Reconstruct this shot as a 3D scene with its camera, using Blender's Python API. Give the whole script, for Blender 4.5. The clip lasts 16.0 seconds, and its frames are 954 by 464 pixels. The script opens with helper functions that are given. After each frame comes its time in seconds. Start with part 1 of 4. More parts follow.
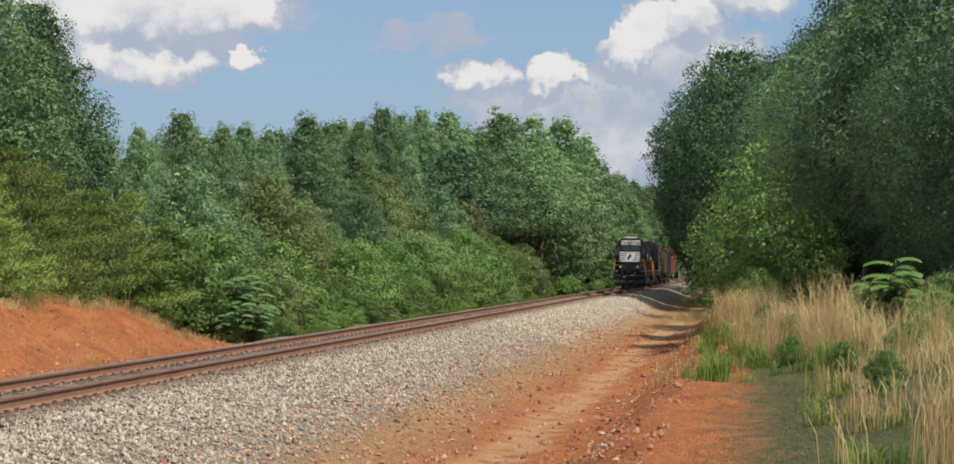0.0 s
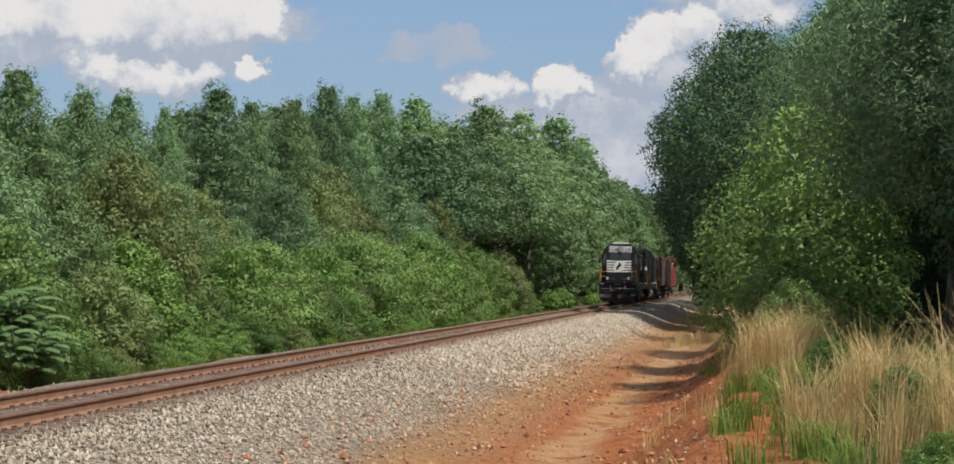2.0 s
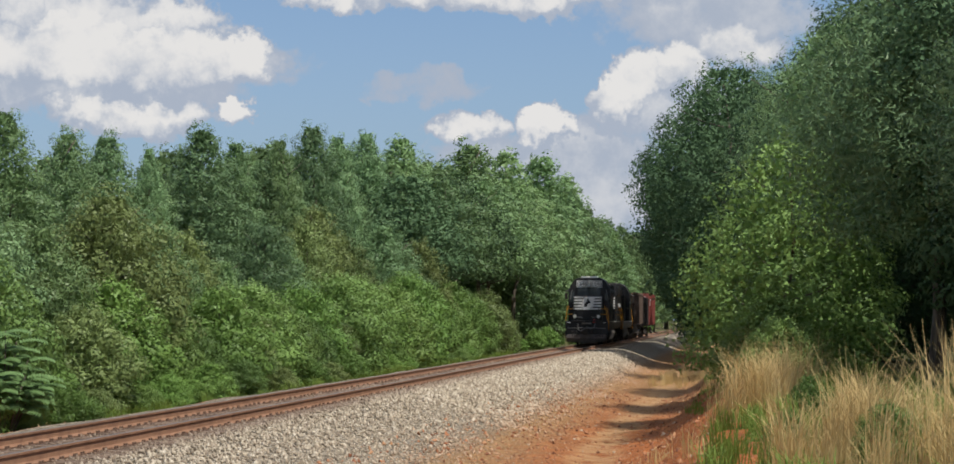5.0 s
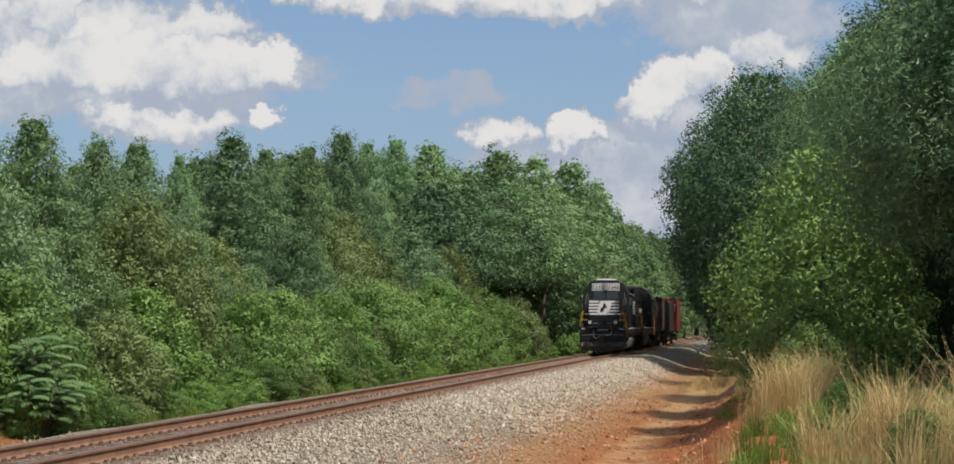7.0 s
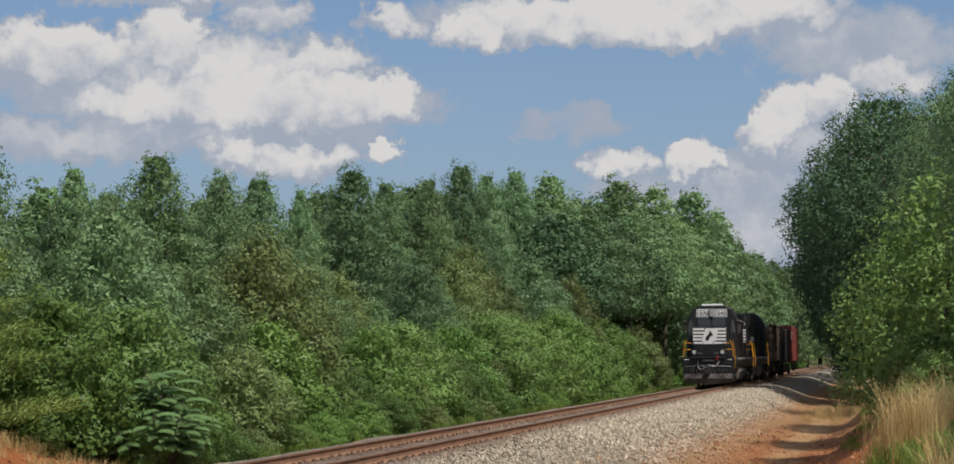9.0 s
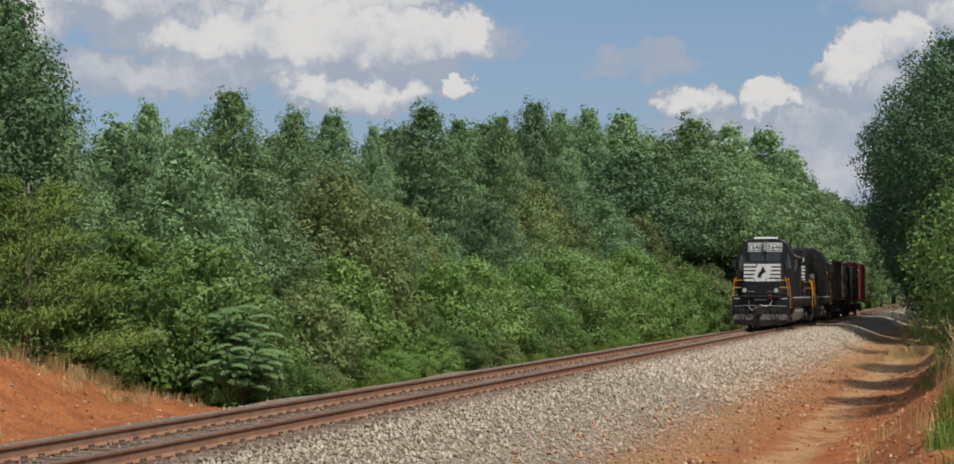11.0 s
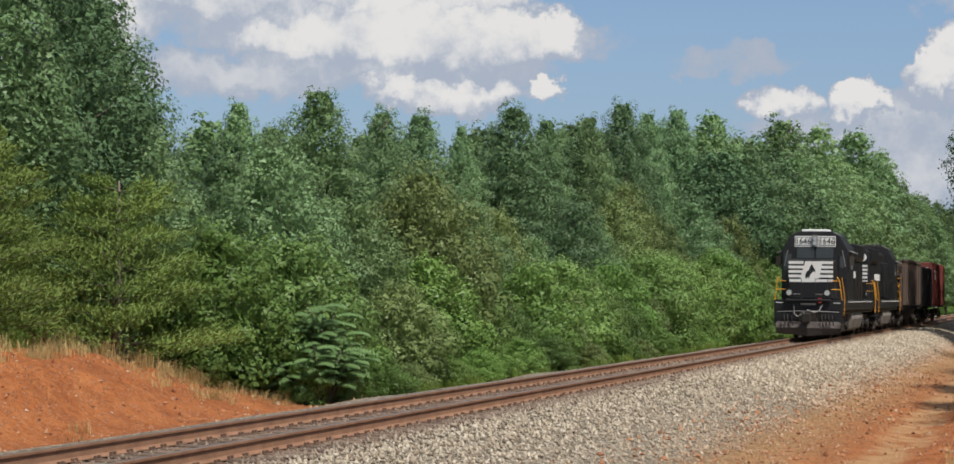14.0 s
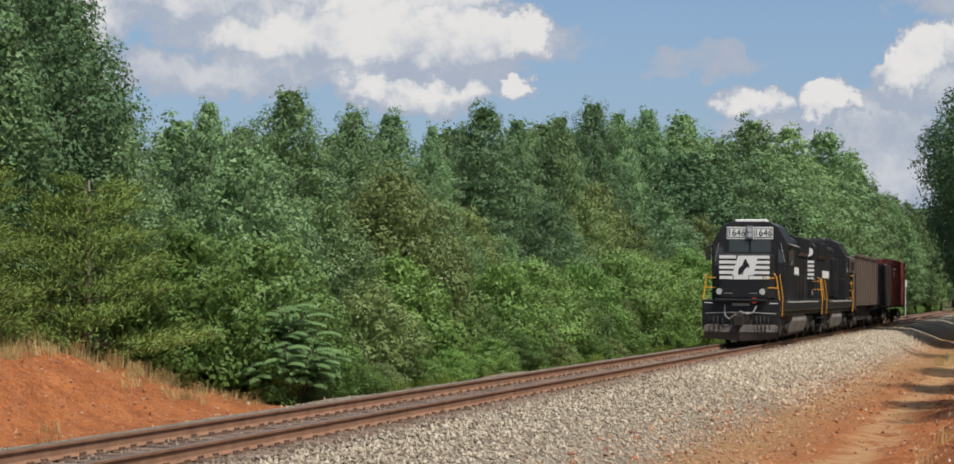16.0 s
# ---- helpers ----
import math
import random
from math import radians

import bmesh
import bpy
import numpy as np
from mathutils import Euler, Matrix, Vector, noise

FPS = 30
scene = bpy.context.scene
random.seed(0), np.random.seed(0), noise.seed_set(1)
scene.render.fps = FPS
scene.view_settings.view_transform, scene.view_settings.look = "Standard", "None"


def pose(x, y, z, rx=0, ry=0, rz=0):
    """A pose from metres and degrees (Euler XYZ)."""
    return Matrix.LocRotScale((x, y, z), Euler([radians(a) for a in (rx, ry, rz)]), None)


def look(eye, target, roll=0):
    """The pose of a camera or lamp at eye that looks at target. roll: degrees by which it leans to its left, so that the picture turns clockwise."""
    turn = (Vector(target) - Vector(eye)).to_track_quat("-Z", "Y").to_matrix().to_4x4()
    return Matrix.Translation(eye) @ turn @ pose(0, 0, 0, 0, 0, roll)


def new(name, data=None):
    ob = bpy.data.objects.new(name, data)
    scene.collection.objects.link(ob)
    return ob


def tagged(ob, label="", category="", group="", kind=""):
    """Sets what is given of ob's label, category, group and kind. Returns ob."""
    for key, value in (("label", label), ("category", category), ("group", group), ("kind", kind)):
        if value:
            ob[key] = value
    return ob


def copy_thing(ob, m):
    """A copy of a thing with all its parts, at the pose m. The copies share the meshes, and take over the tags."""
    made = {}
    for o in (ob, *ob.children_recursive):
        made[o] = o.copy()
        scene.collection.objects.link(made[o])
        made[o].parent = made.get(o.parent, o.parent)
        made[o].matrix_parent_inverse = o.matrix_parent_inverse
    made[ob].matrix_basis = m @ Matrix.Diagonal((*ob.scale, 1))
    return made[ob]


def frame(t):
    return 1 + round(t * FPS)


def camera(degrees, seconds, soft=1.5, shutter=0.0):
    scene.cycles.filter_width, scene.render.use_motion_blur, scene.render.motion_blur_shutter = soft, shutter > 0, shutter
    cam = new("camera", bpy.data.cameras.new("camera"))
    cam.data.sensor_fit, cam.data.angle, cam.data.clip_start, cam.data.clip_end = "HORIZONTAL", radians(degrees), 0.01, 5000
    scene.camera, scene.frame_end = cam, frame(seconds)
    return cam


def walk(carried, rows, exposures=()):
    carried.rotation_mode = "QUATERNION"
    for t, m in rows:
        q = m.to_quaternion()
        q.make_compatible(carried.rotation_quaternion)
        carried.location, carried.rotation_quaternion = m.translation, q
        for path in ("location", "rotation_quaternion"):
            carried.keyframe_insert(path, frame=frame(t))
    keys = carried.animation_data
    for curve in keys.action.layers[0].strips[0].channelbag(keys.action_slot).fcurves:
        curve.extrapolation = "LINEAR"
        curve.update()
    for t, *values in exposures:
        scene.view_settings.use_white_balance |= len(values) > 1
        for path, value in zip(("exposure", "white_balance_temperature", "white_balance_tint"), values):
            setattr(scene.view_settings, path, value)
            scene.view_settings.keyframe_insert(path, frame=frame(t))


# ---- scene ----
# World: +y runs along the track towards the coming train, +x to the camera's side, z = 0 at the rail tops.
cam = camera(25.39, 16.0, soft=1.6)


def aim(x, y, z, azimuth, pitch, roll):
    return pose(x, y, z, 90 + pitch, 0, -azimuth) @ pose(0, 0, 0, 0, 0, roll)


EYE = (10.27, 0.0, 1.82)
TURNS = [
    (1.5, -7.53, 0.91, 0.66), (2, -7.5, 1.24, 0.67), (2.5, -7.68, 2.01, 0.59), (3, -7.32, 1.91, 0.46),
    (3.5, -7.27, 1.79, 0.53), (4, -7.28, 1.97, 0.39), (6.5, -6.98, 2.43, 0.28), (7, -7.91, 2.47, 0.24),
    (7.5, -8.25, 2.92, -0.12), (8, -9.9, 3, -0.09), (8.5, -10.71, 3.22, -0.3), (9, -11.16, 3.32, -0.26),
    (9.5, -12.44, 3.06, -0.1), (10, -13.4, 2.35, 0.14), (12.5, -12.63, 1.37, 0.29), (13, -14.58, 1.51, 0.55),
    (13.5, -15.02, 1.56, 0.6), (14, -15.48, 1.61, 0.63), (14.5, -15.9, 1.6, 0.68), (15, -16.12, 1.71, 0.85),
    (15.5, -15.59, 1.51, 0.83), (16, -14.69, 1.61, 0.6)]
walk(cam, [(0, aim(10.95, -21.49, 1.87, -7.36, 0.92, 0.44)),
           (0.5, aim(10.65, -13.67, 1.85, -7.29, 1.04, 0.59)),
           (1, aim(10.43, -6.95, 1.83, -7.03, 1, 0.61))]
     + [(t, aim(*EYE, az, el, ro)) for t, az, el, ro in TURNS],
     exposures=[(0.0, 0.17), (1.5, 0.13), (4.0, 0.11), (7.0, 0.09), (8.0, -0.02), (9.5, -0.11), (10.2, -0.11), (12.5, 0.09), (16.0, 0.10)])

# ---------------------------------------------------------------- light
SUN_EL, SUN_AZ = 57.0, 127.0          # azimuth from +y towards +x
sun = new("sun", bpy.data.lights.new("sun", "SUN"))
sun.data.energy, sun.data.angle, sun.data.color = 4.3, radians(0.6), (1.0, 0.95, 0.86)
sd = Vector((math.sin(radians(SUN_AZ)) * math.cos(radians(SUN_EL)), math.cos(radians(SUN_AZ)) * math.cos(radians(SUN_EL)), math.sin(radians(SUN_EL))))
sun.matrix_world = look(sd * 100, (0, 0, 0))


class Nodes:
    """Short hand for building node trees."""

    def __init__(self, tree):
        self.t = tree
        tree.nodes.clear()

    def add(self, kind, inputs=None, **props):
        n = self.t.nodes.new(kind)
        if "operation" in props:
            n.operation, n.use_clamp = props["operation"], props.get("use_clamp", False)
        if "interpolation_type" in props:
            n.interpolation_type = props["interpolation_type"]
        if "data_type" in props:
            n.data_type, n.blend_type = props["data_type"], props["blend_type"]
        for k, v in (inputs or {}).items():
            self.put(n.inputs[k], v)
        return n

    def put(self, socket, v):
        if isinstance(v, bpy.types.NodeSocket):
            self.t.links.new(v, socket)
        elif isinstance(v, bpy.types.Node):
            self.t.links.new(v.outputs[0], socket)
        else:
            socket.default_value = v

    def math(self, op, a, b=0.0, c=0.0, clamp=False):
        return self.add("ShaderNodeMath", {0: a, 1: b, 2: c}, operation=op, use_clamp=clamp).outputs[0]

    def smooth(self, v, lo, hi):
        return self.add("ShaderNodeMapRange", {0: v, 1: lo, 2: hi, 3: 0.0, 4: 1.0}, interpolation_type="SMOOTHSTEP").outputs[0]

    def noise(self, vec, scale, detail=4.0, rough=0.55, dist=0.0):
        return self.add("ShaderNodeTexNoise", {"Vector": vec, "Scale": scale, "Detail": detail, "Roughness": rough, "Distortion": dist}).outputs[0]

    def mix(self, f, a, b, blend="MIX"):
        n = self.add("ShaderNodeMix", data_type="RGBA", blend_type=blend)
        self.put(n.inputs[0], f), self.put(n.inputs[6], a), self.put(n.inputs[7], b)
        return n.outputs[2]

    def ramp(self, f, stops):
        n = self.add("ShaderNodeValToRGB", {0: f})
        e = n.color_ramp.elements
        while len(e) < len(stops):
            e.new(0.5)
        for el, (p, c) in zip(e, stops):
            el.position, el.color = p, (*c, 1)
        return n.outputs[0]


world = bpy.data.worlds.new("sky")
scene.world = world
world.use_nodes = True
W = Nodes(world.node_tree)
sky = W.add("ShaderNodeTexSky")
sky.sky_type, sky.sun_disc, sky.sun_elevation, sky.sun_rotation = "NISHITA", False, radians(SUN_EL), radians(SUN_AZ)
sky.air_density, sky.dust_density, sky.ozone_density = 1.0, 1.6, 1.2
geo = W.add("ShaderNodeTexCoord").outputs["Generated"]
sep = W.add("ShaderNodeSeparateXYZ", {0: geo})
flat = W.math("SQRT", W.math("ADD", W.math("MULTIPLY", sep.outputs[0], sep.outputs[0]), W.math("MULTIPLY", sep.outputs[1], sep.outputs[1])))
az = W.math("MULTIPLY", W.math("ARCTAN2", sep.outputs[0], sep.outputs[1]), 180 / math.pi)
el = W.math("MULTIPLY", W.math("ARCTAN2", sep.outputs[2], flat), 180 / math.pi)
# drifting cumulus: soft ovals (azimuth, elevation, half width, half height, weight) whose edges are broken up by noise
OVALS = [(-17.7, 6.85, 5.4, 1.05, 1.3), (-19.4, 7.6, 5.4, 1.3, 0.95), (-18.0, 6.1, 4.8, 0.75, 0.92), (-17.9, 7.6, 1.6, 0.7, 1.2), (-19.4, 8.3, 1.25, 1.3, 1.3), (-22.2, 8.1, 2.2, 1.0, 1.25), (-26.0, 7.6, 2.6, 1.2, 1.2), (-15.6, 7.9, 1.8, 0.55, 0.9), (-13.8, 7.0, 1.2, 0.8, 1.25), (-16.4, 5.35, 2.1, 0.66, 1.25), (-13.75, 5.45, 0.65, 0.4, 1.1),
         (-21.4, 5.7, 4.4, 0.75, 0.72), (-27.0, 5.9, 4.0, 1.0, 0.7), (-16.7, 9.15, 1.1, 0.6, 0.8), (-13.5, 8.95, 1.25, 0.45, 0.85), (-19.0, 10.2, 3.4, 0.9, 1.1),
         (-6.5, 9.15, 5.9, 0.85, 1.25), (-11.1, 8.7, 1.35, 0.65, 1.2), (-0.8, 8.2, 3.4, 1.15, 0.72), (-8.5, 6.3, 2.0, 0.5, 0.5), (-9.6, 6.1, 0.7, 0.3, 0.5),
         (-7.2, 5.05, 1.15, 0.45, 0.95), (-5.3, 5.1, 0.8, 0.55, 1.25), (-3.5, 6.05, 0.75, 0.85, 1.25), (-1.9, 6.8, 1.3, 0.85, 1.25), (-2.9, 6.4, 1.0, 0.9, 1.2), (-0.2, 7.4, 1.6, 0.7, 0.9), (-4.1, 4.3, 2.0, 1.3, 0.76), (-3.3, 3.3, 2.4, 1.3, 0.74), (-1.6, 5.6, 2.2, 1.2, 0.78), (-6.6, 4.3, 1.8, 0.7, 0.66),
         (14, 9, 9, 3, 1.1), (-46, 9, 12, 3, 1.1), (40, 14, 12, 4, 1.1), (-60, 24, 14, 5, 1.1), (90, 16, 16, 5, 1.1), (150, 14, 20, 5, 1.1), (-120, 15, 18, 5, 1.1)]
warp = W.add("ShaderNodeTexNoise", {"Vector": geo, "Scale": 26.0, "Detail": 5.0, "Roughness": 0.6})
wsep = W.add("ShaderNodeSeparateColor", {0: warp.outputs["Color"]})
fine = W.noise(geo, 48.0, 7.0, 0.64)
curl = W.add("ShaderNodeSeparateColor", {0: W.add("ShaderNodeTexNoise", {"Vector": geo, "Scale": 85.0, "Detail": 4.0, "Roughness": 0.6}).outputs["Color"]})
azw = W.math("ADD", az, W.math("ADD", W.math("MULTIPLY", W.math("SUBTRACT", wsep.outputs[0], 0.5), 3.0), W.math("MULTIPLY", W.math("SUBTRACT", curl.outputs[0], 0.5), 1.7)))
elw = W.math("ADD", el, W.math("ADD", W.math("MULTIPLY", W.math("SUBTRACT", wsep.outputs[1], 0.5), 1.5), W.math("MULTIPLY", W.math("SUBTRACT", curl.outputs[1], 0.5), 1.2)))


def cover(lift):
    total = None
    for a, e, wa, we, k in OVALS:
        da = W.math("MULTIPLY", W.math("SUBTRACT", azw, a), 1.0 / wa)
        de = W.math("MULTIPLY", W.math("SUBTRACT", elw, e - lift), 1.0 / we)
        d = W.math("ADD", W.math("MULTIPLY", da, da), W.math("MULTIPLY", de, de))
        v = W.math("MULTIPLY", W.smooth(d, 1.7, 0.0), k)
        total = v if total is None else W.math("MAXIMUM", total, v)
    return total


low, high = cover(0.0), cover(0.38)
# broken cloud over the rest of the sky: unseen, added to raise the ambient light
rest = W.math("MULTIPLY", W.smooth(W.noise(geo, 3.2, 6.0, 0.6), 0.44, 0.62), W.smooth(el, 11.0, 20.0))
low = W.math("MAXIMUM", low, rest)
edge = W.math("ADD", low, W.math("MULTIPLY", W.math("SUBTRACT", fine, 0.5), 1.0))
mask = W.smooth(edge, 0.20, 0.62)
lit = W.smooth(W.math("ADD", W.math("SUBTRACT", low, W.math("MULTIPLY", high, 0.66)), W.math("MULTIPLY", W.math("SUBTRACT", W.math("ADD", fine, wsep.outputs[2]), 1.0), 1.1)), -0.02, 0.62)
lit = W.math("MULTIPLY", lit, W.smooth(low, 0.45, 0.95))
puffs = W.mix(lit, (0.37, 0.42, 0.51, 1), (0.72, 0.71, 0.70, 1))
haze = W.smooth(el, 14.0, 0.0)
blue = W.mix(W.math("MULTIPLY", haze, 0.45), W.mix(1.0, sky.outputs[0], (0.074, 0.086, 0.104, 1), "MULTIPLY"), (0.34, 0.46, 0.64, 1))
W.add("ShaderNodeOutputWorld", {0: W.add("ShaderNodeBackground", {0: W.mix(mask, blue, puffs), 1: 1.0})})

# ---------------------------------------------------------------- materials


def material(name):
    m = bpy.data.materials.new(name)
    m.use_nodes = True
    return m, Nodes(m.node_tree)


def finish(n, color, rough=0.8, metal=0.0, bump=None, strength=0.5, distance=0.02, **more):
    ins = {"Base Color": color, "Roughness": rough, "Metallic": metal, **more}
    b = n.add("ShaderNodeBsdfPrincipled", ins)
    if bump is not None:
        n.put(b.inputs["Normal"], n.add("ShaderNodeBump", {"Height": bump, "Strength": strength, "Distance": distance}))
    n.add("ShaderNodeOutputMaterial", {0: b})
    return b


def painted(name, color, rough=0.55, metal=0.0, grime=0.35, dirt=(0.10, 0.08, 0.06), scale=3.0, gloss=0.5):
    """Weathered paint or metal: broad soot and dust, fine scratches."""
    m, n = material(name)
    at = n.add("ShaderNodeTexCoord").outputs["Object"]
    broad, small = n.noise(at, scale * 0.5, 5.0, 0.6), n.noise(at, scale * 8, 4.0, 0.65)
    f = n.math("MULTIPLY", n.smooth(n.math("ADD", n.math("MULTIPLY", broad, 0.7), n.math("MULTIPLY", small, 0.3)), 0.42, 0.7), grime)
    finish(n, n.mix(f, (*color, 1), (*dirt, 1)), n.math("ADD", n.math("MULTIPLY", small, 0.25), rough - 0.1), metal, small, 0.15, 0.01, **{"Specular IOR Level": gloss})
    return m


def foliage(name, dark, light, warm=None, shine=0.42, through_light=0.30, gloss=0.2):
    m, n = material(name)
    rnd = n.add("ShaderNodeNewGeometry").outputs["Random Per Island"]
    own = n.add("ShaderNodeObjectInfo").outputs["Random"]
    at = n.add("ShaderNodeTexCoord").outputs["Object"]
    broad = n.noise(at, 0.8, 3.0)
    f = n.math("ADD", n.math("MULTIPLY", rnd, 0.30), n.math("MULTIPLY", broad, 0.70), clamp=True)
    col = n.mix(f, (*dark, 1), (*light, 1))
    col = n.mix(n.math("MULTIPLY", own, 0.5), col, (*(warm or light), 1))
    tone = n.math("ADD", 0.74, n.math("MULTIPLY", n.math("FRACT", n.math("MULTIPLY", own, 7.31)), 0.7))
    col = n.mix(1.0, col, n.add("ShaderNodeCombineXYZ", {0: tone, 1: tone, 2: tone}).outputs[0], "MULTIPLY")
    p = n.add("ShaderNodeBsdfPrincipled", {"Base Color": col, "Roughness": shine, "Specular IOR Level": gloss})
    tr = n.add("ShaderNodeBsdfTranslucent", {0: n.mix(0.5, col, (*(warm or light), 1))})
    n.add("ShaderNodeOutputMaterial", {0: n.add("ShaderNodeMixShader", {0: through_light, 1: p, 2: tr})})
    return m


# broad leaf green is lifted and blued to hold the haze over the wood
LEAF = foliage("leaf_broad", (0.103, 0.188, 0.094), (0.232, 0.355, 0.165), (0.242, 0.338, 0.142))
LEAF_NEAR = foliage("leaf_lush", (0.090, 0.166, 0.078), (0.215, 0.325, 0.140), (0.220, 0.310, 0.118))
LEAF_BRIGHT = foliage("leaf_shrub", (0.085, 0.170, 0.044), (0.200, 0.325, 0.084), (0.200, 0.305, 0.078))
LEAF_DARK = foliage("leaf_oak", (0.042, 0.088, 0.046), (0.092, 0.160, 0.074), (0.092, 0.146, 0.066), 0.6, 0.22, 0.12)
LEAF_SAP = foliage("leaf_sapling", (0.090, 0.168, 0.050), (0.212, 0.328, 0.100), (0.222, 0.312, 0.086))
LEAF_OLIVE = foliage("leaf_olive", (0.100, 0.155, 0.060), (0.225, 0.290, 0.105), (0.245, 0.285, 0.098))
LEAF_SUMAC = foliage("leaf_sumac", (0.062, 0.118, 0.046), (0.140, 0.220, 0.082), (0.145, 0.210, 0.074), 0.55, 0.25, 0.12)
NEEDLE = foliage("needle_cedar", (0.080, 0.132, 0.034), (0.205, 0.278, 0.068), (0.205, 0.265, 0.060), 0.6, 0.3)
STRAW = foliage("straw", (0.48, 0.34, 0.14), (0.76, 0.59, 0.29), (0.68, 0.50, 0.22), 0.6, 0.3)
BLADE = foliage("grass_blade", (0.08, 0.14, 0.024), (0.19, 0.29, 0.058), (0.24, 0.30, 0.065), 0.5, 0.35)


def bark_material():
    m, n = material("bark")
    at = n.add("ShaderNodeTexCoord").outputs["Object"]
    st = n.add("ShaderNodeMapping", {"Vector": at, "Scale": (9, 9, 1.6)}).outputs[0]
    f = n.noise(st, 2.0, 6.0, 0.65)
    finish(n, n.ramp(f, [(0.3, (0.05, 0.04, 0.03)), (0.7, (0.20, 0.165, 0.13))]), 0.9, 0, f, 0.8, 0.03)
    return m


BARK = bark_material()


def ground_material():
    """Red clay, paler sandy wheel track, straw litter and crushed stone where each lies."""
    m, n = material("red_clay_ground")
    at = n.add("ShaderNodeNewGeometry").outputs["Position"]
    s = n.add("ShaderNodeSeparateXYZ", {0: at})
    x, y = s.outputs[0], s.outputs[1]
    big, mid, small, grit = n.noise(at, 0.35, 4.0), n.noise(at, 1.6, 5.0, 0.6), n.noise(at, 9.0, 5.0, 0.65), n.noise(at, 38.0, 3.0, 0.7)
    clay = n.ramp(n.math("ADD", n.math("MULTIPLY", mid, 0.5), n.math("MULTIPLY", small, 0.5)),
                  [(0.30, (0.20, 0.060, 0.022)), (0.50, (0.42, 0.138, 0.042)), (0.68, (0.53, 0.208, 0.075))])
    speck = n.smooth(grit, 0.62, 0.72)
    clay = n.mix(n.math("MULTIPLY", speck, 0.55), clay, (0.55, 0.40, 0.25, 1))
    grain = n.add("ShaderNodeTexVoronoi", {"Vector": at, "Scale": 21.0})
    gsep = n.add("ShaderNodeSeparateColor", {0: grain.outputs["Color"]})
    lump = n.math("MULTIPLY", n.smooth(gsep.outputs[0], 0.45, 0.9), n.smooth(grain.outputs[0], 0.55, 0.25))
    # tan, stonier soil on the slope between the crushed stone and the ditch
    xw = n.math("ADD", x, n.math("MULTIPLY", n.math("SUBTRACT", mid, 0.5), 1.6))
    sandy = n.ramp(small, [(0.3, (0.22, 0.128, 0.056)), (0.55, (0.41, 0.262, 0.126)), (0.75, (0.54, 0.385, 0.215))])
    tan = n.math("MULTIPLY", n.smooth(xw, 7.0, 4.8), n.smooth(x, 1.0, 2.0))
    far = n.smooth(y, 46.0, 90.0)
    tan = n.math("MAXIMUM", tan, n.math("MULTIPLY", far, n.math("MULTIPLY", n.smooth(x, 1.0, 2.0), 0.8)))
    col = n.mix(n.math("MULTIPLY", tan, 0.85), clay, sandy)
    # pale washed path in the ditch
    way = n.math("ABSOLUTE", n.math("SUBTRACT", x, n.math("ADD", 7.1, n.math("MULTIPLY", n.math("SUBTRACT", big, 0.5), 1.2))))
    path = n.math("MULTIPLY", n.smooth(way, 0.75, 0.2), n.smooth(mid, 0.30, 0.55))
    col = n.mix(n.math("MULTIPLY", path, 0.8), col, (0.53, 0.33, 0.165, 1))
    chip = n.ramp(gsep.outputs[1], [(0.0, (0.16, 0.06, 0.03)), (0.45, (0.40, 0.20, 0.10)), (0.75, (0.50, 0.36, 0.24)), (1.0, (0.55, 0.48, 0.39))])
    col = n.mix(n.math("MULTIPLY", lump, n.math("SUBTRACT", 0.75, n.math("MULTIPLY", path, 0.6))), col, chip)
    # crushed stone bed
    st = n.add("ShaderNodeTexVoronoi", {"Vector": at, "Scale": 19.0})
    stone = n.ramp(n.add("ShaderNodeSeparateColor", {0: st.outputs["Color"]}).outputs[0], [(0.0, (0.14, 0.108, 0.080)), (0.5, (0.33, 0.28, 0.205)), (1.0, (0.54, 0.465, 0.36))])
    edge = n.math("ADD", n.math("ABSOLUTE", n.math("SUBTRACT", x, 0.85)), n.math("MULTIPLY", n.math("SUBTRACT", small, 0.5), 1.3))
    bed = n.smooth(edge, 4.1, 3.3)
    stone = n.mix(n.math("MULTIPLY", n.smooth(n.math("ABSOLUTE", x), 1.9, 0.9), 0.72), stone, (0.16, 0.10, 0.066, 1))
    col = n.mix(bed, col, stone)
    # leaf litter and green under the woods
    wood = n.math("MAXIMUM", n.smooth(n.math("ADD", x, n.math("MULTIPLY", mid, 1.5)), -1.9, -3.0), n.smooth(n.math("ADD", x, n.math("MULTIPLY", mid, -1.6)), 9.4, 10.6))
    keep = n.math("MULTIPLY", n.smooth(y, 43.0, 37.0), n.smooth(x, 0.0, -1.0))
    wood = n.math("MULTIPLY", wood, n.math("SUBTRACT", 1.0, n.math("MULTIPLY", keep, n.smooth(x, -9.0, -7.0))))
    litter = n.ramp(small, [(0.3, (0.055, 0.06, 0.022)), (0.6, (0.13, 0.125, 0.05)), (0.8, (0.26, 0.20, 0.10))])
    col = n.mix(wood, col, litter)
